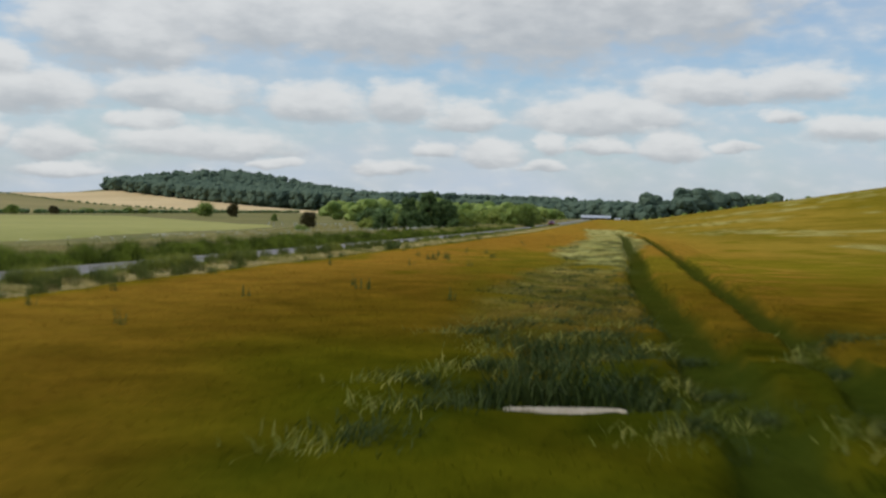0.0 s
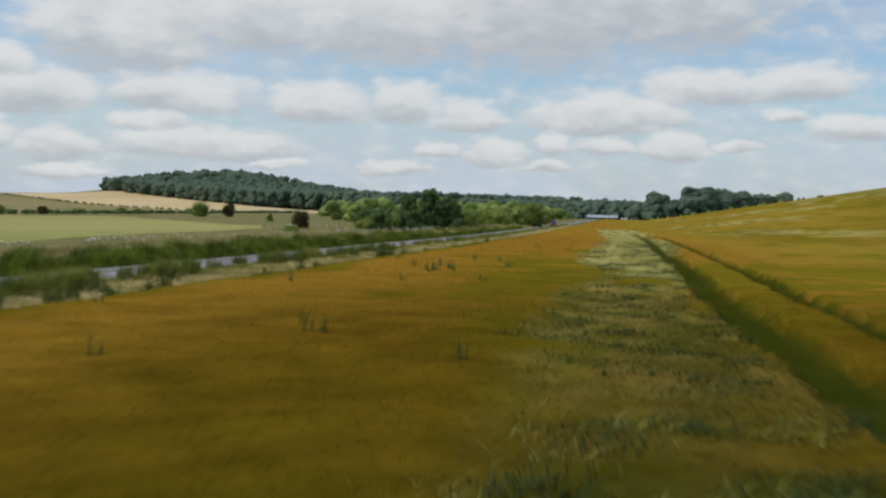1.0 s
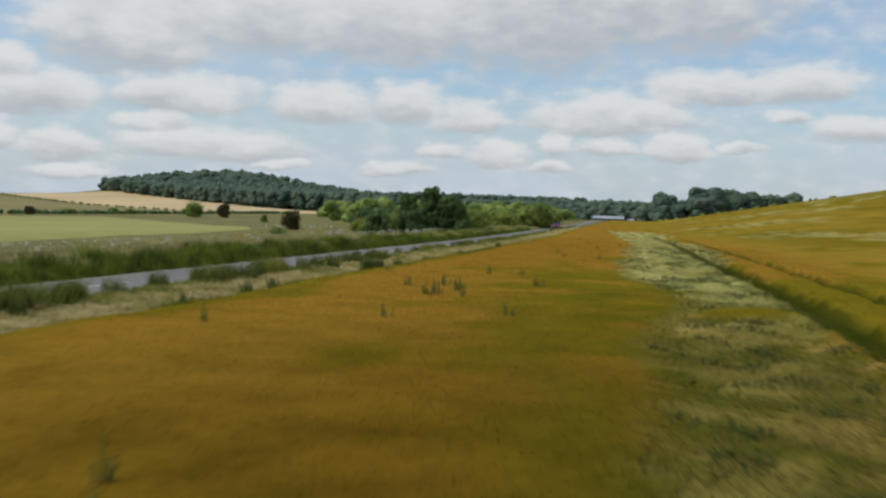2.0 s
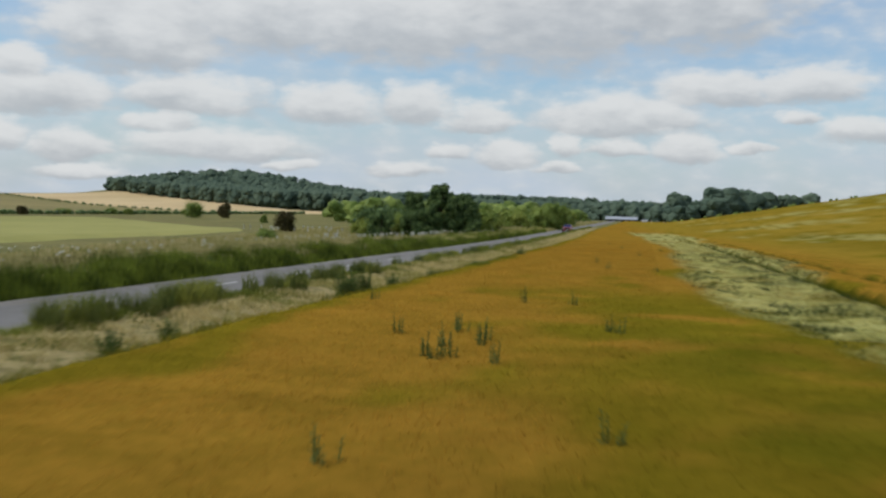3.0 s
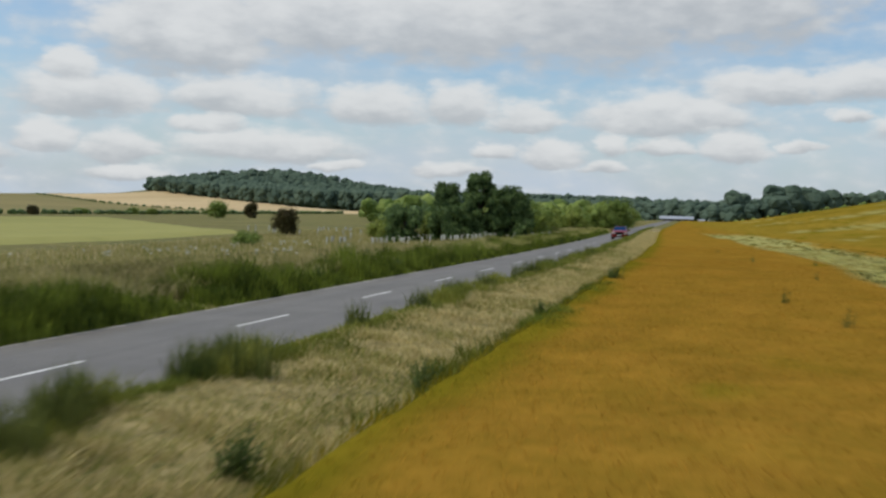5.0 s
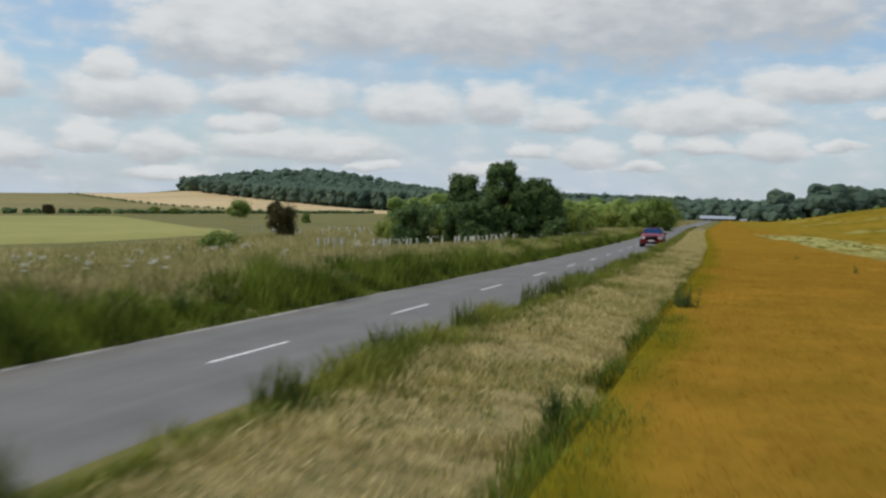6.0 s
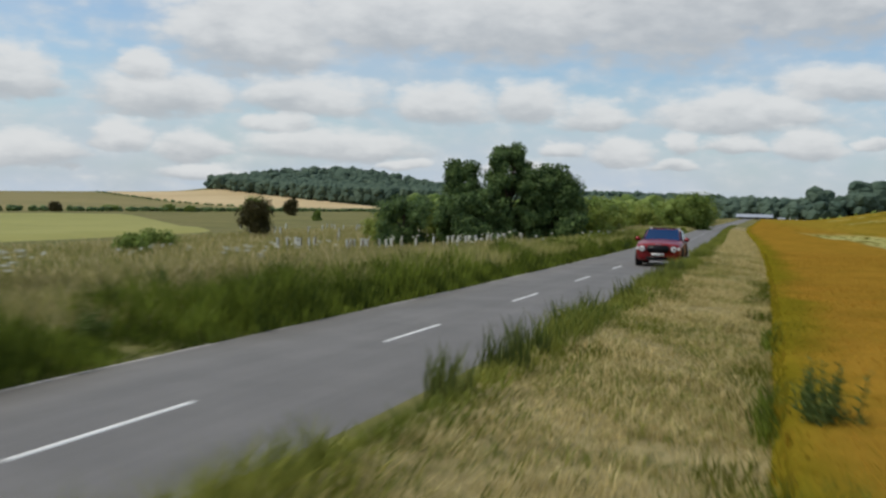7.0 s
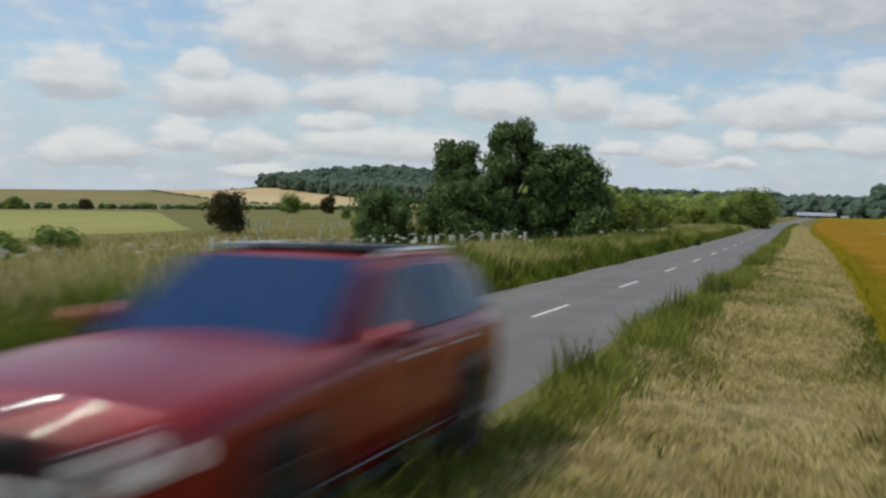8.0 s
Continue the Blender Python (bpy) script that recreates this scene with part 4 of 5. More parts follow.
def disc_bm(r, depth, segs=28, axis="X", inner=0.0):
    """A short cylinder, or a ring when inner is given, round the axis."""
    bm = bmesh.new()
    prof = [(inner, -depth / 2), (r * 0.94, -depth / 2), (r, -depth / 2 + 0.06 * r), (r, depth / 2 - 0.06 * r), (r * 0.94, depth / 2), (inner, depth / 2)]
    rings = []
    for k in range(segs):
        t = 6.28318 * k / segs
        c, s = math.cos(t), math.sin(t)
        rings.append([bm.verts.new((h, q * c, q * s) if axis == "X" else (q * c, h, q * s)) for q, h in prof])
    for a, b in zip(rings, rings[1:] + rings[:1]):
        for i in range(len(prof) if inner else len(prof) - 1):
            j = (i + 1) % len(prof)
            bm.faces.new((a[i], a[j], b[j], b[i]))
    bmesh.ops.remove_doubles(bm, verts=bm.verts[:], dist=1e-5)
    return bm


def prism_bm(outline, y0, y1):
    """A straight prism along y over an outline of (x, z)."""
    bm = bmesh.new()
    a, b = [[bm.verts.new((x, y, z)) for x, z in outline] for y in (y0, y1)]
    bm.faces.new(a)
    bm.faces.new(list(reversed(b)))
    for i in range(len(a)):
        bm.faces.new((a[i], b[i], b[(i + 1) % len(b)], a[(i + 1) % len(a)]))
    return bm


def shifted(bm, x=0, y=0, z=0, turn=None):
    bmesh.ops.transform(bm, matrix=Matrix.Translation((x, y, z)) @ (turn or Matrix()), verts=bm.verts[:])
    return bm


def bevelled(bm, w, segs=2):
    bmesh.ops.bevel(bm, geom=bm.edges[:], offset=w, segments=segs, affect="EDGES")
    return bm


def build_car():
    top = tagged(new("car"), "shiny red sport utility car with lit round headlamps on the road", "car")
    spec = [(-0.96, 0.42, 0.82, 0.66), (-0.93, 0.34, 0.915, 0.78), (-0.88, 0.30, 0.965, 0.84), (-0.78, 0.27, 0.992, 0.90), (-0.55, 0.25, 1.025, 0.96), (0.0, 0.25, 1.08, 0.985), (0.7, 0.25, 1.12, 0.985),
            (1.6, 0.25, 1.15, 0.98), (2.6, 0.25, 1.16, 0.985), (3.3, 0.26, 1.17, 0.99), (3.8, 0.30, 1.14, 0.95), (4.05, 0.38, 1.08, 0.88), (4.14, 0.46, 0.98, 0.78)]
    body = part("body", loft([(y, body_section(zb, zt, hw)) for y, zb, zt, hw in spec]), PAINT, top)
    # the glasshouse: pillars and roof in the body colour, panes set proud of it
    low = [(0.86, 0.72), (0.90, 1.4), (0.90, 3.2), (0.80, 3.98)]
    cab = [(0.62, 1.10, 0.80, 1.10), (1.10, 1.10, 0.84, 1.36), (1.52, 1.10, 0.88, 1.60), (1.9, 1.10, 0.89, 1.66), (2.6, 1.10, 0.89, 1.675), (3.2, 1.10, 0.88, 1.645), (3.62, 1.10, 0.83, 1.55), (3.98, 1.10, 0.76, 1.16)]
    secs = []
    for y, zb, hw, zt in cab:
        k = max(0.02, (zt - zb) / 0.6)
        topw = hw * (1 - 0.24 * k)
        secs.append((y, [(0, zb - 0.04), (hw, zb - 0.04), (hw * (1 - 0.02 * k), zb + 0.02), (topw + 0.02, zt - 0.07 * k), (topw - 0.05, zt - 0.012 * k), (topw * 0.5, zt + 0.012 * k), (0, zt + 0.018 * k)]))
    part("cabin", loft(secs), PAINT, body)
    part("roof_panel", bevelled(box_bm(-0.54, 0.54, 1.82, 3.1, 1.66, 1.70), 0.012), ROOF_GLASS, body, "dark glass roof panel")
    part("windscreen", plate_bm([(-0.78, 0.66, 1.155), (0.78, 0.66, 1.155), (0.655, 1.49, 1.62), (-0.655, 1.49, 1.62)], 0.022, (0, 2.4, 1.2)), CAR_GLASS, body, "dark windscreen, blue of the reflected sky in its colour", False)
    part("rear_window", plate_bm([(-0.70, 3.96, 1.20), (0.70, 3.96, 1.20), (0.60, 3.64, 1.53), (-0.60, 3.64, 1.53)], 0.02, (0, 2.4, 1.2)), CAR_GLASS, body, "", False)
    for s in (-1, 1):
        for pts in ([(0.885, 0.98, 1.15), (0.905, 2.06, 1.16), (0.735, 2.06, 1.585), (0.755, 1.62, 1.57)], [(0.905, 2.14, 1.16), (0.895, 3.00, 1.17), (0.735, 3.00, 1.57), (0.735, 2.14, 1.587)], [(0.893, 3.06, 1.175), (0.845, 3.62, 1.21), (0.72, 3.36, 1.50), (0.737, 3.06, 1.56)]):
            part("side_window", plate_bm([(s * x, y, z) for x, y, z in pts], 0.02, (0, 2.2, 1.2)), CAR_GLASS, body, "", False)
        vs, fs = tube([(s * 0.63, 1.75, 1.635), (s * 0.65, 2.0, 1.685), (s * 0.65, 3.0, 1.68), (s * 0.62, 3.35, 1.60)], [0.018] * 4, 6)
        link("roof_rail", mesh_from("roof_rail", vs, fs, CHROME, True), body)
        mirror = part("door_mirror", bevelled(shifted(box_bm(-0.12, 0.12, -0.08, 0.08, -0.085, 0.085), s * 1.08, 0.98, 1.20), 0.045), PAINT, body)
        part("mirror_arm", bevelled(box_bm(min(s * 0.86, s * 1.0), max(s * 0.86, s * 1.0), 0.95, 1.02, 1.13, 1.17), 0.01), BLACK_GLOSS, mirror)
        part("door_sill", bevelled(box_bm(min(s * 0.93, s * 1.0), max(s * 0.93, s * 1.0), 0.5, 2.5, 0.24, 0.36), 0.03), BLACK_GLOSS, body)
        part("side_trim", bevelled(box_bm(min(s * 0.97, s * 0.998), max(s * 0.97, s * 0.998), 0.52, 2.45, 0.42, 0.435), 0.005), RIM, body, "grey metal trim strip along the doors")
        for y in (1.75, 2.65):
            part("door_handle", bevelled(box_bm(min(s * 0.96, s * 1.01), max(s * 0.96, s * 1.01), y, y + 0.2, 0.96, 0.99), 0.01), CHROME, body)
        for y in (0.78, 1.98, 2.98):
            part("door_seam", box_bm(min(s * 0.95, s * 0.992), max(s * 0.95, s * 0.992), y, y + 0.012, 0.40, 1.08), BLACK_GLOSS, body)
        lamp = part("headlamp", shifted(disc_bm(0.11, 0.12, 28, "Y"), s * 0.66, -0.935, 0.775, Matrix.Rotation(radians(s * 14), 4, "Z")), LAMP_ON, body, "lit round headlamp")
        part("lamp_bezel", shifted(disc_bm(0.14, 0.10, 28, "Y", 0.108), s * 0.66, -0.935, 0.775, Matrix.Rotation(radians(s * 14), 4, "Z")), RIM, lamp)
        part("lamp_lens", shifted(disc_bm(0.042, 0.13, 20, "Y"), s * 0.66, -0.945, 0.775, Matrix.Rotation(radians(s * 14), 4, "Z")), BLACK_GLOSS, lamp)
        part("side_lamp", shifted(disc_bm(0.065, 0.10, 20, "Y"), s * 0.86, -0.865, 0.785, Matrix.Rotation(radians(s * 32), 4, "Z")), LAMP_ON, body, "small lit outer lamp")
        part("air_intake", bevelled(box_bm(min(s * 0.52, s * 0.86), max(s * 0.52, s * 0.86), -0.93, -0.7, 0.42, 0.60), 0.05), BLACK_GLOSS, body)
        part("tail_lamp", bevelled(shifted(box_bm(-0.15, 0.15, -0.04, 0.04, -0.07, 0.07), s * 0.68, 4.09, 0.95), 0.03), plain("tail_lamp_red", (0.3, 0.01, 0.01), 0.2), body)
    grille = part("grille", bevelled(prism_bm([(-0.36, 0.60), (0.36, 0.60), (0.47, 0.70), (0.47, 0.83), (0.40, 0.905), (-0.40, 0.905), (-0.47, 0.83), (-0.47, 0.70)], -0.995, -0.8), 0.02), BLACK_GLOSS, body, "black mesh grille")
    part("grille_surround", bevelled(box_bm(-0.45, 0.45, -0.985, -0.9, 0.905, 0.93), 0.010), BLACK_GLOSS, grille)
    for k in range(-7, 8):
        part("grille_bar", box_bm(0.05 * k - 0.004, 0.05 * k + 0.004, -1.0, -0.98, 0.62, 0.88), BLACK_GLOSS, grille)
    part("badge", bevelled(box_bm(-0.13, 0.13, -0.93, -0.86, 0.955, 0.985), 0.012), CHROME, body, "small silver winged badge shape")
    part("bumper", bevelled(box_bm(-0.50, 0.50, -1.0, -0.8, 0.30, 0.45), 0.04), BLACK_GLOSS, body)
    part("skid_plate", bevelled(box_bm(-0.36, 0.36, -0.985, -0.85, 0.285, 0.315), 0.010), RIM, body)
    num = part("number_plate", bevelled(box_bm(-0.26, 0.26, -1.025, -0.99, 0.475, 0.585), 0.006), PLATE, body, "white number plate with plain dark bars")
    for k in range(6):
        x = -0.19 + 0.065 * k + (0.04 if k > 3 else 0)
        part("plate_bar", box_bm(x, x + 0.04, -1.029, -1.02, 0.495, 0.565), PLATE_MARK, num)
    wheels = []
    for x in (-0.845, 0.845):
        for y in (0.0, 2.99):
            s = 1 if x > 0 else -1
            part("wheel_arch", shifted(disc_bm(0.455, 0.03, 32, "X"), s * 0.985, y, 0.42), BLACK_GLOSS, body, "black wheel arch")
            hub = new("wheel")
            hub.parent = top
            hub.location = (s * 0.875, y, 0.385)
            part("tyre", disc_bm(0.385, 0.28, 36, "X", 0.27), RUBBER, hub)
            rim = part("rim", shifted(disc_bm(0.275, 0.20, 30, "X", 0.235), s * 0.03), RIM, hub)
            part("hub_cap", shifted(disc_bm(0.07, 0.05, 16, "X"), s * 0.12), RIM, hub)
            part("brake_disc", shifted(disc_bm(0.20, 0.03, 24, "X"), -s * 0.02), CHROME, hub)
            for k in range(5):
                spoke = box_bm(-0.02, 0.02, -0.03, 0.03, 0.05, 0.25, 0.008)
                part("spoke", shifted(spoke, s * 0.11, 0, 0, Matrix.Rotation(radians(72 * k), 4, "X")), RIM, rim)
            wheels.append(hub)
    for ob in body.children:
        if ob.name.split(".")[0] in ("cabin", "roof_panel", "windscreen", "rear_window", "side_window", "roof_rail", "door_mirror"):
            ob.location.y += 0.15
            ob.location.z -= 0.04
    return top, wheels


car, car_wheels = build_car()


# ---- barn, trough, small things ----
def build_barn():
    x0, x1, y0, y1 = -14.5, 6.5, 640.0, 654.0
    g = float(land(-4, 640)) - 0.2
    top = tagged(new("barn"), "long low barn with a pale grey sheet roof", "barn")
    top.location = (0, 0, g)
    body = part("wall", box_bm(x0 + 0.5, x1 - 0.5, y0 + 0.6, y1 - 0.6, 0, 2.9), BARN_WALL, top, "dark boarded wall", False)
    for k in range(5):
        x = x0 + 2.2 + 4.1 * k
        part("barn_door", box_bm(x, x + 2.4, y0 + 0.5, y0 + 0.62, 0, 2.5), BLACK_GLOSS, body, "", False)
    ym, zr = (y0 + y1) / 2, 4.6
    for side, ye in ((0, y0), (1, y1)):
        roof = part("roof", plate_bm([(x0, ye, 2.75), (x1, ye, 2.75), (x1, ym, zr), (x0, ym, zr)], 0.12, (0, ym, 0)), ROOF_METAL, top, "pale grey sheet roof", False)
        for k in range(14):
            x = x0 + 0.8 + 1.5 * k
            vs, fs = tube([(x, ye, 2.93), (x, ym, zr + 0.18)], [0.06, 0.06], 4)
            link("roof_rib", mesh_from("roof_rib", vs, fs, ROOF_METAL), roof)
    hut = tagged(new("shed"), "small whitewashed shed beside the barn", "shed")
    hut.location = (11.0, 638.0, float(land(11, 638)))
    part("wall", box_bm(-2.0, 2.0, -2.0, 2.0, 0, 2.3), RENDER_WHITE, hut, "", False)
    part("roof", plate_bm([(-2.3, -2.3, 2.3), (2.3, -2.3, 2.3), (2.3, 2.3, 3.0), (-2.3, 2.3, 3.0)], 0.1, (0, 0, 0)), ROOF_METAL, hut, "", False)
    for k, x in enumerate((15.5, 19.0, 23.5)):
        pole = tagged(new("gate_post"), "pale post beside the farm entrance", "post", "farm posts")
        pole.location = (x, 634.0, float(land(x, 634)))
        part("post", box_bm(-0.15, 0.15, -0.15, 0.15, -0.1, 3.2 - 0.5 * k, 0.03), RENDER_WHITE, pole)


def build_trough():
    top = tagged(new("water_trough"), "pale weathered concrete trough sunk among dark weeds", "trough")
    top.location = (23.25, -101.0, float(land(23.0, -101.0)) - 0.08)
    top.rotation_euler = (0, 0, radians(15))
    bm = bmesh.new()
    outer, inner = [], []
    for k in range(40):
        t = 6.28318 * k / 40
        c, s = math.cos(t), math.sin(t)
        x, y = math.copysign(abs(c) ** 0.35, c), math.copysign(abs(s) ** 0.35, s)
        ring = [(0.97 * x, 0.36 * y, 0.0), (1.01 * x, 0.40 * y, 0.30), (0.99 * x, 0.385 * y, 0.34), (0.90 * x, 0.30 * y, 0.34), (0.87 * x, 0.27 * y, 0.10)]
        outer.append([bm.verts.new(q) for q in ring])
    for a, b in zip(outer, outer[1:] + outer[:1]):
        for i in range(4):
            bm.faces.new((a[i], b[i], b[i + 1], a[i + 1]))
    bm.faces.new([q[4] for q in outer])
    part("basin", bm, STONE, top)
    part("water_surface", box_bm(-0.84, 0.84, -0.24, 0.24, 0.24, 0.25), WATER, top, "dark still water", False)
    x, y = rng.uniform(20.6, 25.2, 5200), rng.uniform(-102.6, -93.5, 5200)
    clear = (np.abs(x - 23.0) > 1.15) | (y < -101.5) | (y > -100.4)
    x, y = x[clear], y[clear]
    me = blades("nettle_patch", x, y, land(x, y), np.where(y < -101, 0.16, rng.uniform(0.3, 0.75, len(x)) * sm(2.6, 1.0, np.abs(x - 23.3))), 0.05, 0.7, WEED_DARK, rng)
    tagged(link("nettle_patch", me), "dark rank weeds round the trough", "weeds", kind="stuff")


def weed_stem(rnd, h, spread=0.16, leaf=0.19):
    """One stem and the pointed leaves that turn round it."""
    lv, lf = [], []
    a, d = rnd.uniform(0, 6.28), rnd.uniform(0.02, spread)
    bx, by, t = math.cos(a) * d, math.sin(a) * d, h * rnd.uniform(0.6, 1.0)
    vs, fs = tube([(bx, by, 0), (bx * 1.5, by * 1.5, t * 0.5), (bx * 2.0, by * 2.0, t)], [0.016, 0.012, 0.005], 5)
    for k in range(22):
        z = t * (0.1 + 0.9 * k / 21)
        b = 2.4 * k + a
        l = leaf * (1.15 - z / t * 0.75) * rnd.uniform(0.7, 1.2)
        c, q = math.cos(b), math.sin(b)
        px, py = bx * (1 + z / t), by * (1 + z / t)
        o, w = len(lv), l * 0.24
        lv += [(px, py, z), (px + c * l * 0.5 - q * w, py + q * l * 0.5 + c * w, z + l * 0.45), (px + c * l, py + q * l, z + l * 0.5), (px + c * l * 0.5 + q * w, py + q * l * 0.5 - c * w, z + l * 0.45)]
        lf += [(o, o + 1, o + 2), (o, o + 2, o + 3)]
    return mesh_from("stem", vs, fs, WEED, True), mesh_from("leaves", lv, lf, WEED)


def build_weeds():
    kinds = []
    for k in range(4):
        rnd = random.Random(60 + k)
        top = tagged(new("weed"), "tall green thistle weed standing above the barley", "weed", "weeds in the crop")
        for s in range(5):
            stem, leaves = weed_stem(rnd, 0.92, 0.13, 0.125)
            link("leaves", leaves, link("stem", stem, top))
        kinds.append(top)
    spots = [(12.3, -5.6), (14.7, 9.0), (15.9, -15.2), (13.3, -39.0), (11.8, -38.4), (14.9, -46.8), (14.7, -46.4), (11.4, -48.0), (11.2, -47.6), (11.7, -52.4), (11.4, -51.9), (11.9, -52.0), (12.1, -49.8), (12.8, -52.6), (11.5, -50.4),
             (12.3, -61.2), (10.2, -48.8), (15.2, -59.1), (13.0, 28.3), (11.2, 43.1), (14.7, -80.3), (14.4, -80.0), (13.7, -78.4), (12.1, -49.0), (8.7, -64.1), (11.9, -85.1), (18.3, -83.0), (13.3, -12.3), (7.2, -39.8), (12.3, -94.2),
             (16.4, 26.0), (8.0, -91.0), (7.4, -85.0), (7.1, -75.8)]
    rnd = random.Random(9)
    for k, (x, y) in enumerate(spots):
        src = kinds[k % 4]
        m = pose(x, y, float(land(x, y)), 0, 0, rnd.uniform(0, 360))
        if k < 4:
            src.matrix_basis = m
        else:
            copy_thing(src, m)


def build_verge_weeds():
    rnd = random.Random(70)
    big = [(5.5, -36.9), (5.3, -36.6), (5.2, -34.8), (5.5, -34.4), (6.5, 3.8), (6.45, 4.2)]
    small = [(5.4, -50.1), (5.3, -52.6), (5.3, -29.6), (5.7, -23.8), (5.8, -11.1), (5.2, -68.7), (5.4, -71.8), (5.5, -58.0)]
    small += [(-3.0 - 6.0 * rnd.uniform(0, 1) ** 1.6, -60 + 4.6 * k + rnd.uniform(-1.5, 1.5)) for k in range(34)]
    for tall, stems, spots in ((1.05, 12, big), (0.62, 8, small)):
        top = tagged(new("dock_plant"), "rank green dock plant at the crop's edge" if tall > 1 else "low green dock plant among the grass", "weed", "verge weeds")
        for s in range(stems):
            stem, leaves = weed_stem(rnd, tall, 0.20, 0.17)
            link("leaves", leaves, link("stem", stem, top))
        for k, (x, y) in enumerate(spots):
            m = pose(x, y, float(land(x, y)), 0, 0, rnd.uniform(0, 360))
            if k == 0:
                top.matrix_basis = m
            else:
                copy_thing(top, m)


def build_grass_clumps():
    """Tall upright tufts that stand out from the roadside grass."""
    gen = np.random.default_rng(81)
    kinds = []
    for k in range(3):
        n = 150
        a, d = gen.uniform(0, 6.283, n), 0.26 * np.sqrt(gen.uniform(0, 1, n))
        me = blades("grass_clump", np.cos(a) * d, np.sin(a) * d * 1.5, np.full(n, -0.03), gen.uniform(0.35, 0.85, n) * (1.1 - d), 0.020, 0.35, CLUMP, gen)
        kinds.append(tagged(new("grass_clump", me), "tall dark green grass clump beside the road", "grass clump", "roadside clumps"))
    spots = [(2.6, -28.6), (2.5, -24.9), (2.6, -30.4), (2.7, -31.3), (2.5, -17.2), (2.6, -38.2), (2.7, -42.0), (2.7, -44.9), (2.6, -46.6), (2.7, -50.6), (2.6, -54.0), (2.6, -57.0), (2.7, -60.2), (2.7, -65.8), (2.5, -33.5), (2.6, -36.0), (2.6, -48.2),
             (4.2, -83.3), (4.4, -80.1), (4.7, -74.2), (4.5, -73.0), (4.8, -66.9), (4.1, -76.3), (3.7, -79.2), (4.0, -83.9), (4.6, -79.5), (3.5, -81.0), (4.9, -88.0), (4.3, -90.5), (5.2, -86.0), (3.9, -70.0), (5.0, -77.8), (4.0, -87.0), (3.2, -75.0), (3.0, -69.0), (2.9, -62.5),
             (2.5, 4.3), (2.6, 6.6), (2.5, 8.4), (2.5, 14.4), (2.5, 19.4), (2.5, -2.6), (2.5, 27.0), (2.5, 11.5), (2.6, -8.0), (2.5, -12.0), (2.5, 34.0)]
    rnd = random.Random(82)
    spots += [(2.45 + 0.9 * rnd.uniform(0, 1) ** 2, rnd.uniform(-95, -22)) for _ in range(44)]
    for k, (x, y) in enumerate(spots):
        m = pose(x, y, float(land(x, y)), 0, 0, rnd.uniform(0, 360))
        if k < 3:
            kinds[k].matrix_basis = m
        else:
            copy_thing(kinds[k % 3], m)


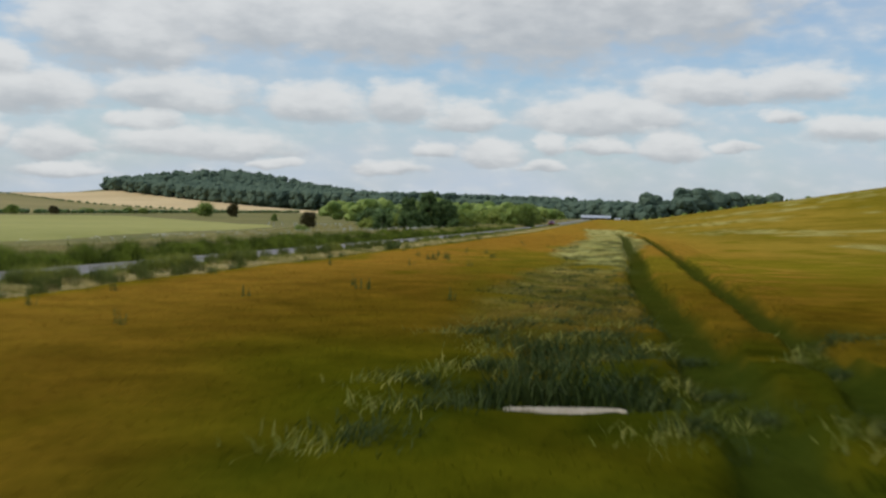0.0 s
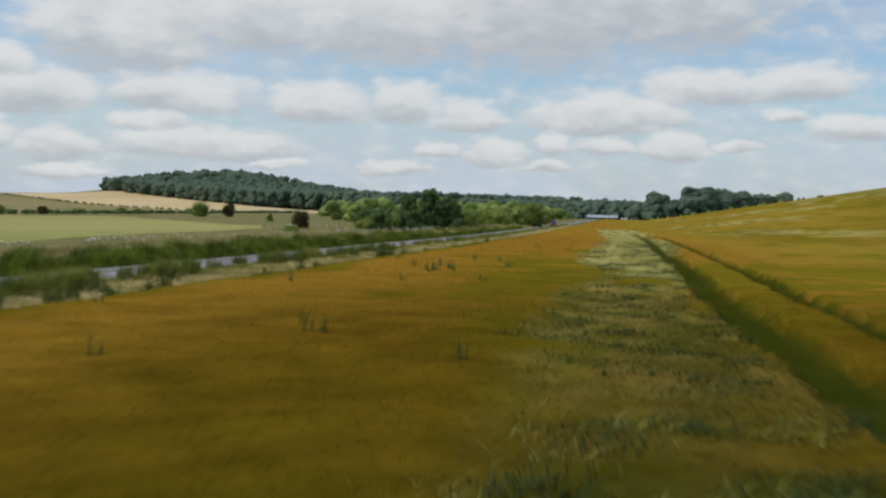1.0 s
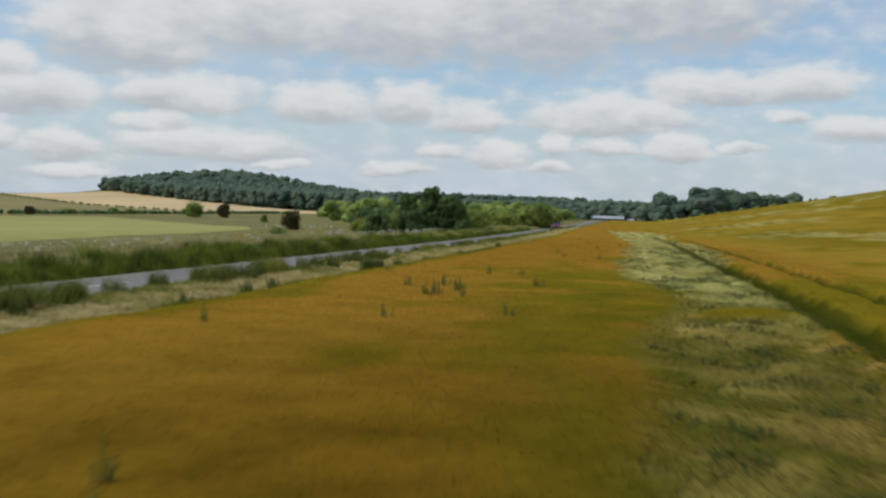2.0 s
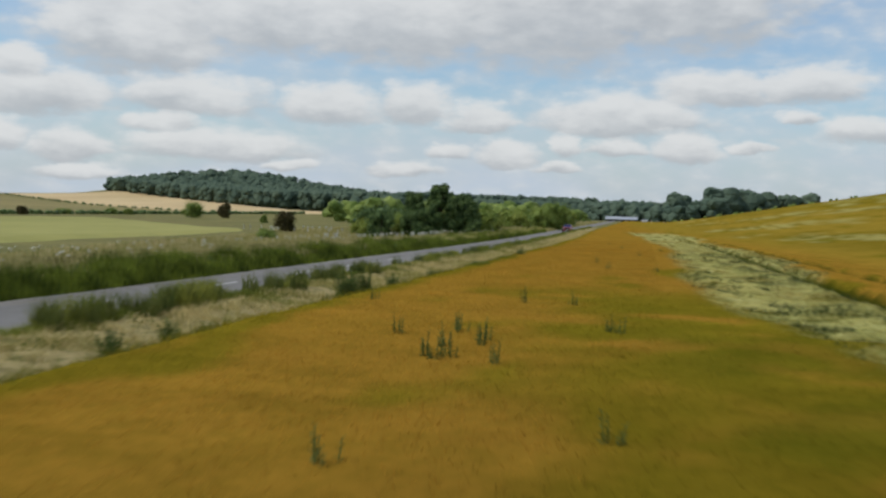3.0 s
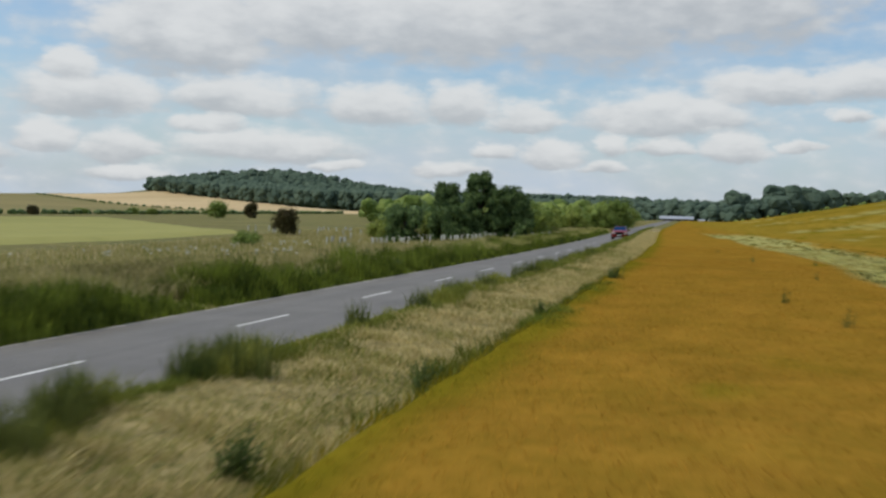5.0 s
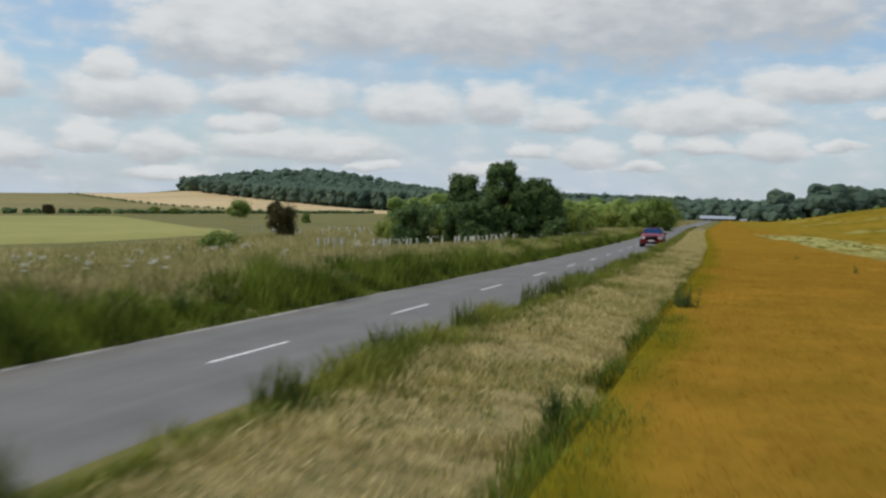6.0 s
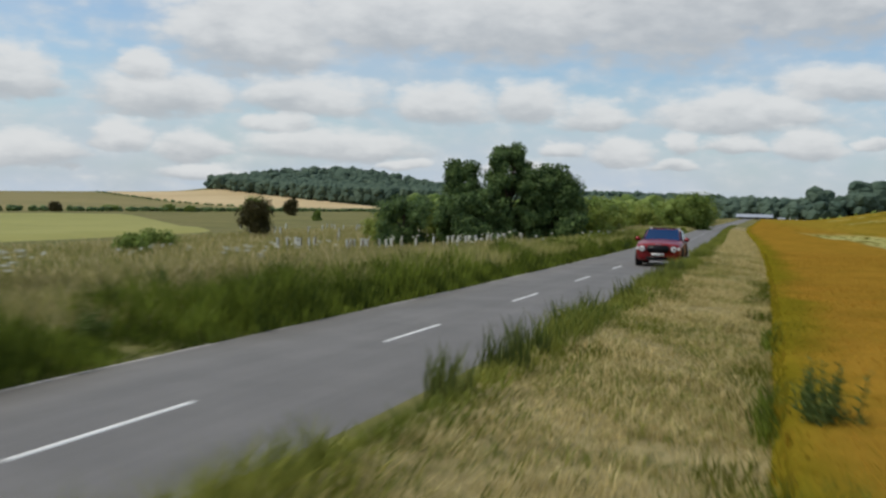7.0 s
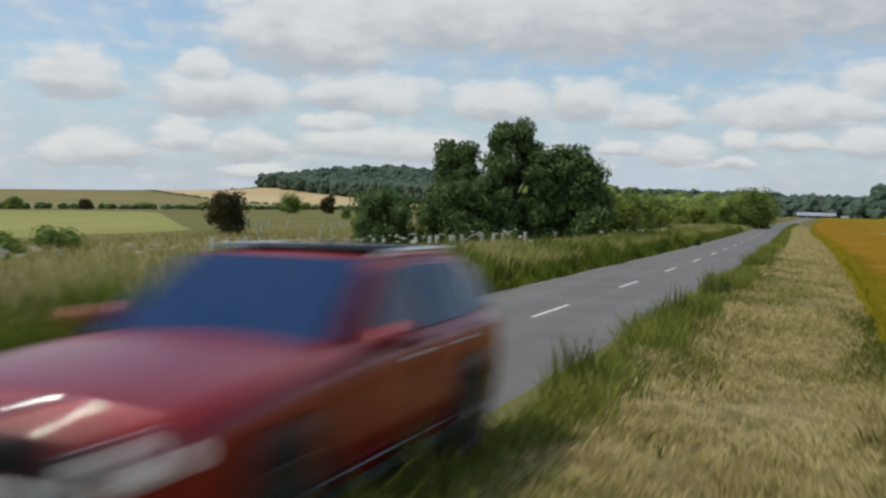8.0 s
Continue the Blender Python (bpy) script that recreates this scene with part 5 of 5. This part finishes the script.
def build_umbels():
    kinds = []
    rnd = random.Random(12)
    for k in range(3):
        top = tagged(new("cow_parsley"), "white flat-topped umbel flower in the meadow grass", "flower", "meadow flowers")
        for s in range(3):
            a, t = rnd.uniform(0, 6.28), rnd.uniform(0.75, 1.05)
            tip = Vector((math.cos(a) * 0.18, math.sin(a) * 0.18, t))
            vs, fs = tube([(0, 0, 0), tip * 0.5, tip], [0.010, 0.008, 0.005], 5)
            stem = link("stem", mesh_from("stem", vs, fs, GRASS_GREEN, True), top)
            hv, hf = [tip + Vector((0, 0, 0.0))], []
            for j in range(18):
                b = 6.28318 * j / 18
                d = 0.085 * rnd.uniform(0.75, 1.1)
                hv.append(tip + Vector((math.cos(b) * d * 0.55, math.sin(b) * d * 0.55, 0.05 + rnd.uniform(-0.006, 0.012))))
                hv.append(tip + Vector((math.cos(b) * d, math.sin(b) * d, 0.035 + rnd.uniform(-0.012, 0.012))))
            for j in range(18):
                p, q = 1 + 2 * j, 1 + 2 * ((j + 1) % 18)
                hf += [(0, p, q), (p, p + 1, q + 1), (p, q + 1, q)]
            link("flower_head", mesh_from("flower_head", hv, hf, FLOWER), stem, "white umbel")
        kinds.append(top)
    for k in range(130):
        x, y = -4.5 - rnd.uniform(0, 1) ** 1.5 * 16, rnd.uniform(-62, 80)
        m = pose(x, y, float(land(x, y)), 0, 0, rnd.uniform(0, 360))
        if k < 3:
            kinds[k].matrix_basis = m
        else:
            copy_thing(kinds[k % 3], m)


def build_shelters():
    top = tagged(new("tree_shelter"), "pale plastic tube round a planted sapling", "tree shelter", "tree shelters")
    tube_bm = bmesh.new()
    bmesh.ops.create_cone(tube_bm, segments=10, radius1=0.075, radius2=0.085, depth=0.85, cap_ends=False, matrix=Matrix.Translation((0, 0, 0.425)))
    part("tube", tube_bm, TUBE, top)
    part("stake", box_bm(0.08, 0.115, -0.02, 0.02, -0.1, 0.8, 0.004), STAKE, top)
    rnd = random.Random(4)
    for k in range(84):
        y = rnd.uniform(72, 118)
        x = -14 - rnd.uniform(0.1, 1) * (y - 40) * 0.62
        if k > 48:
            x, y = rnd.uniform(-25, -8), rnd.uniform(53, 60)
        m = pose(x, y, float(land(x, y)), 0, rnd.uniform(-6, 6), rnd.uniform(0, 360))
        if k == 0:
            top.matrix_basis = m
        else:
            copy_thing(top, m)


build_barn()
build_trough()
build_weeds()
build_verge_weeds()
build_grass_clumps()
build_umbels()
build_shelters()


# ---- what moves ----
def motions():
    rows = []
    for t, y in ((0.0, 243.0), (1.0, 214.0), (2.0, 185.0), (3.0, 156.0), (4.0, 127.0), (5.0, 98.2), (6.0, 69.3), (6.5, 54.8), (7.0, 40.3), (7.5, 27.2), (7.8, 19.2), (8.0, 12.85)):
        swing = float(bend(y + 1) - bend(y - 1)) / 2
        rows.append((t, pose(CAR_X + float(bend(y)), y, float(land_u(0, y)) + 0.068, 0, 0, math.degrees(math.atan(-swing)))))
    walk(car, rows)
    for wheel in car_wheels:
        x, y, z = wheel.location
        walk(wheel, [(0.25 * k, pose(x, y, z, 75 * k)) for k in range(33)])


motions()
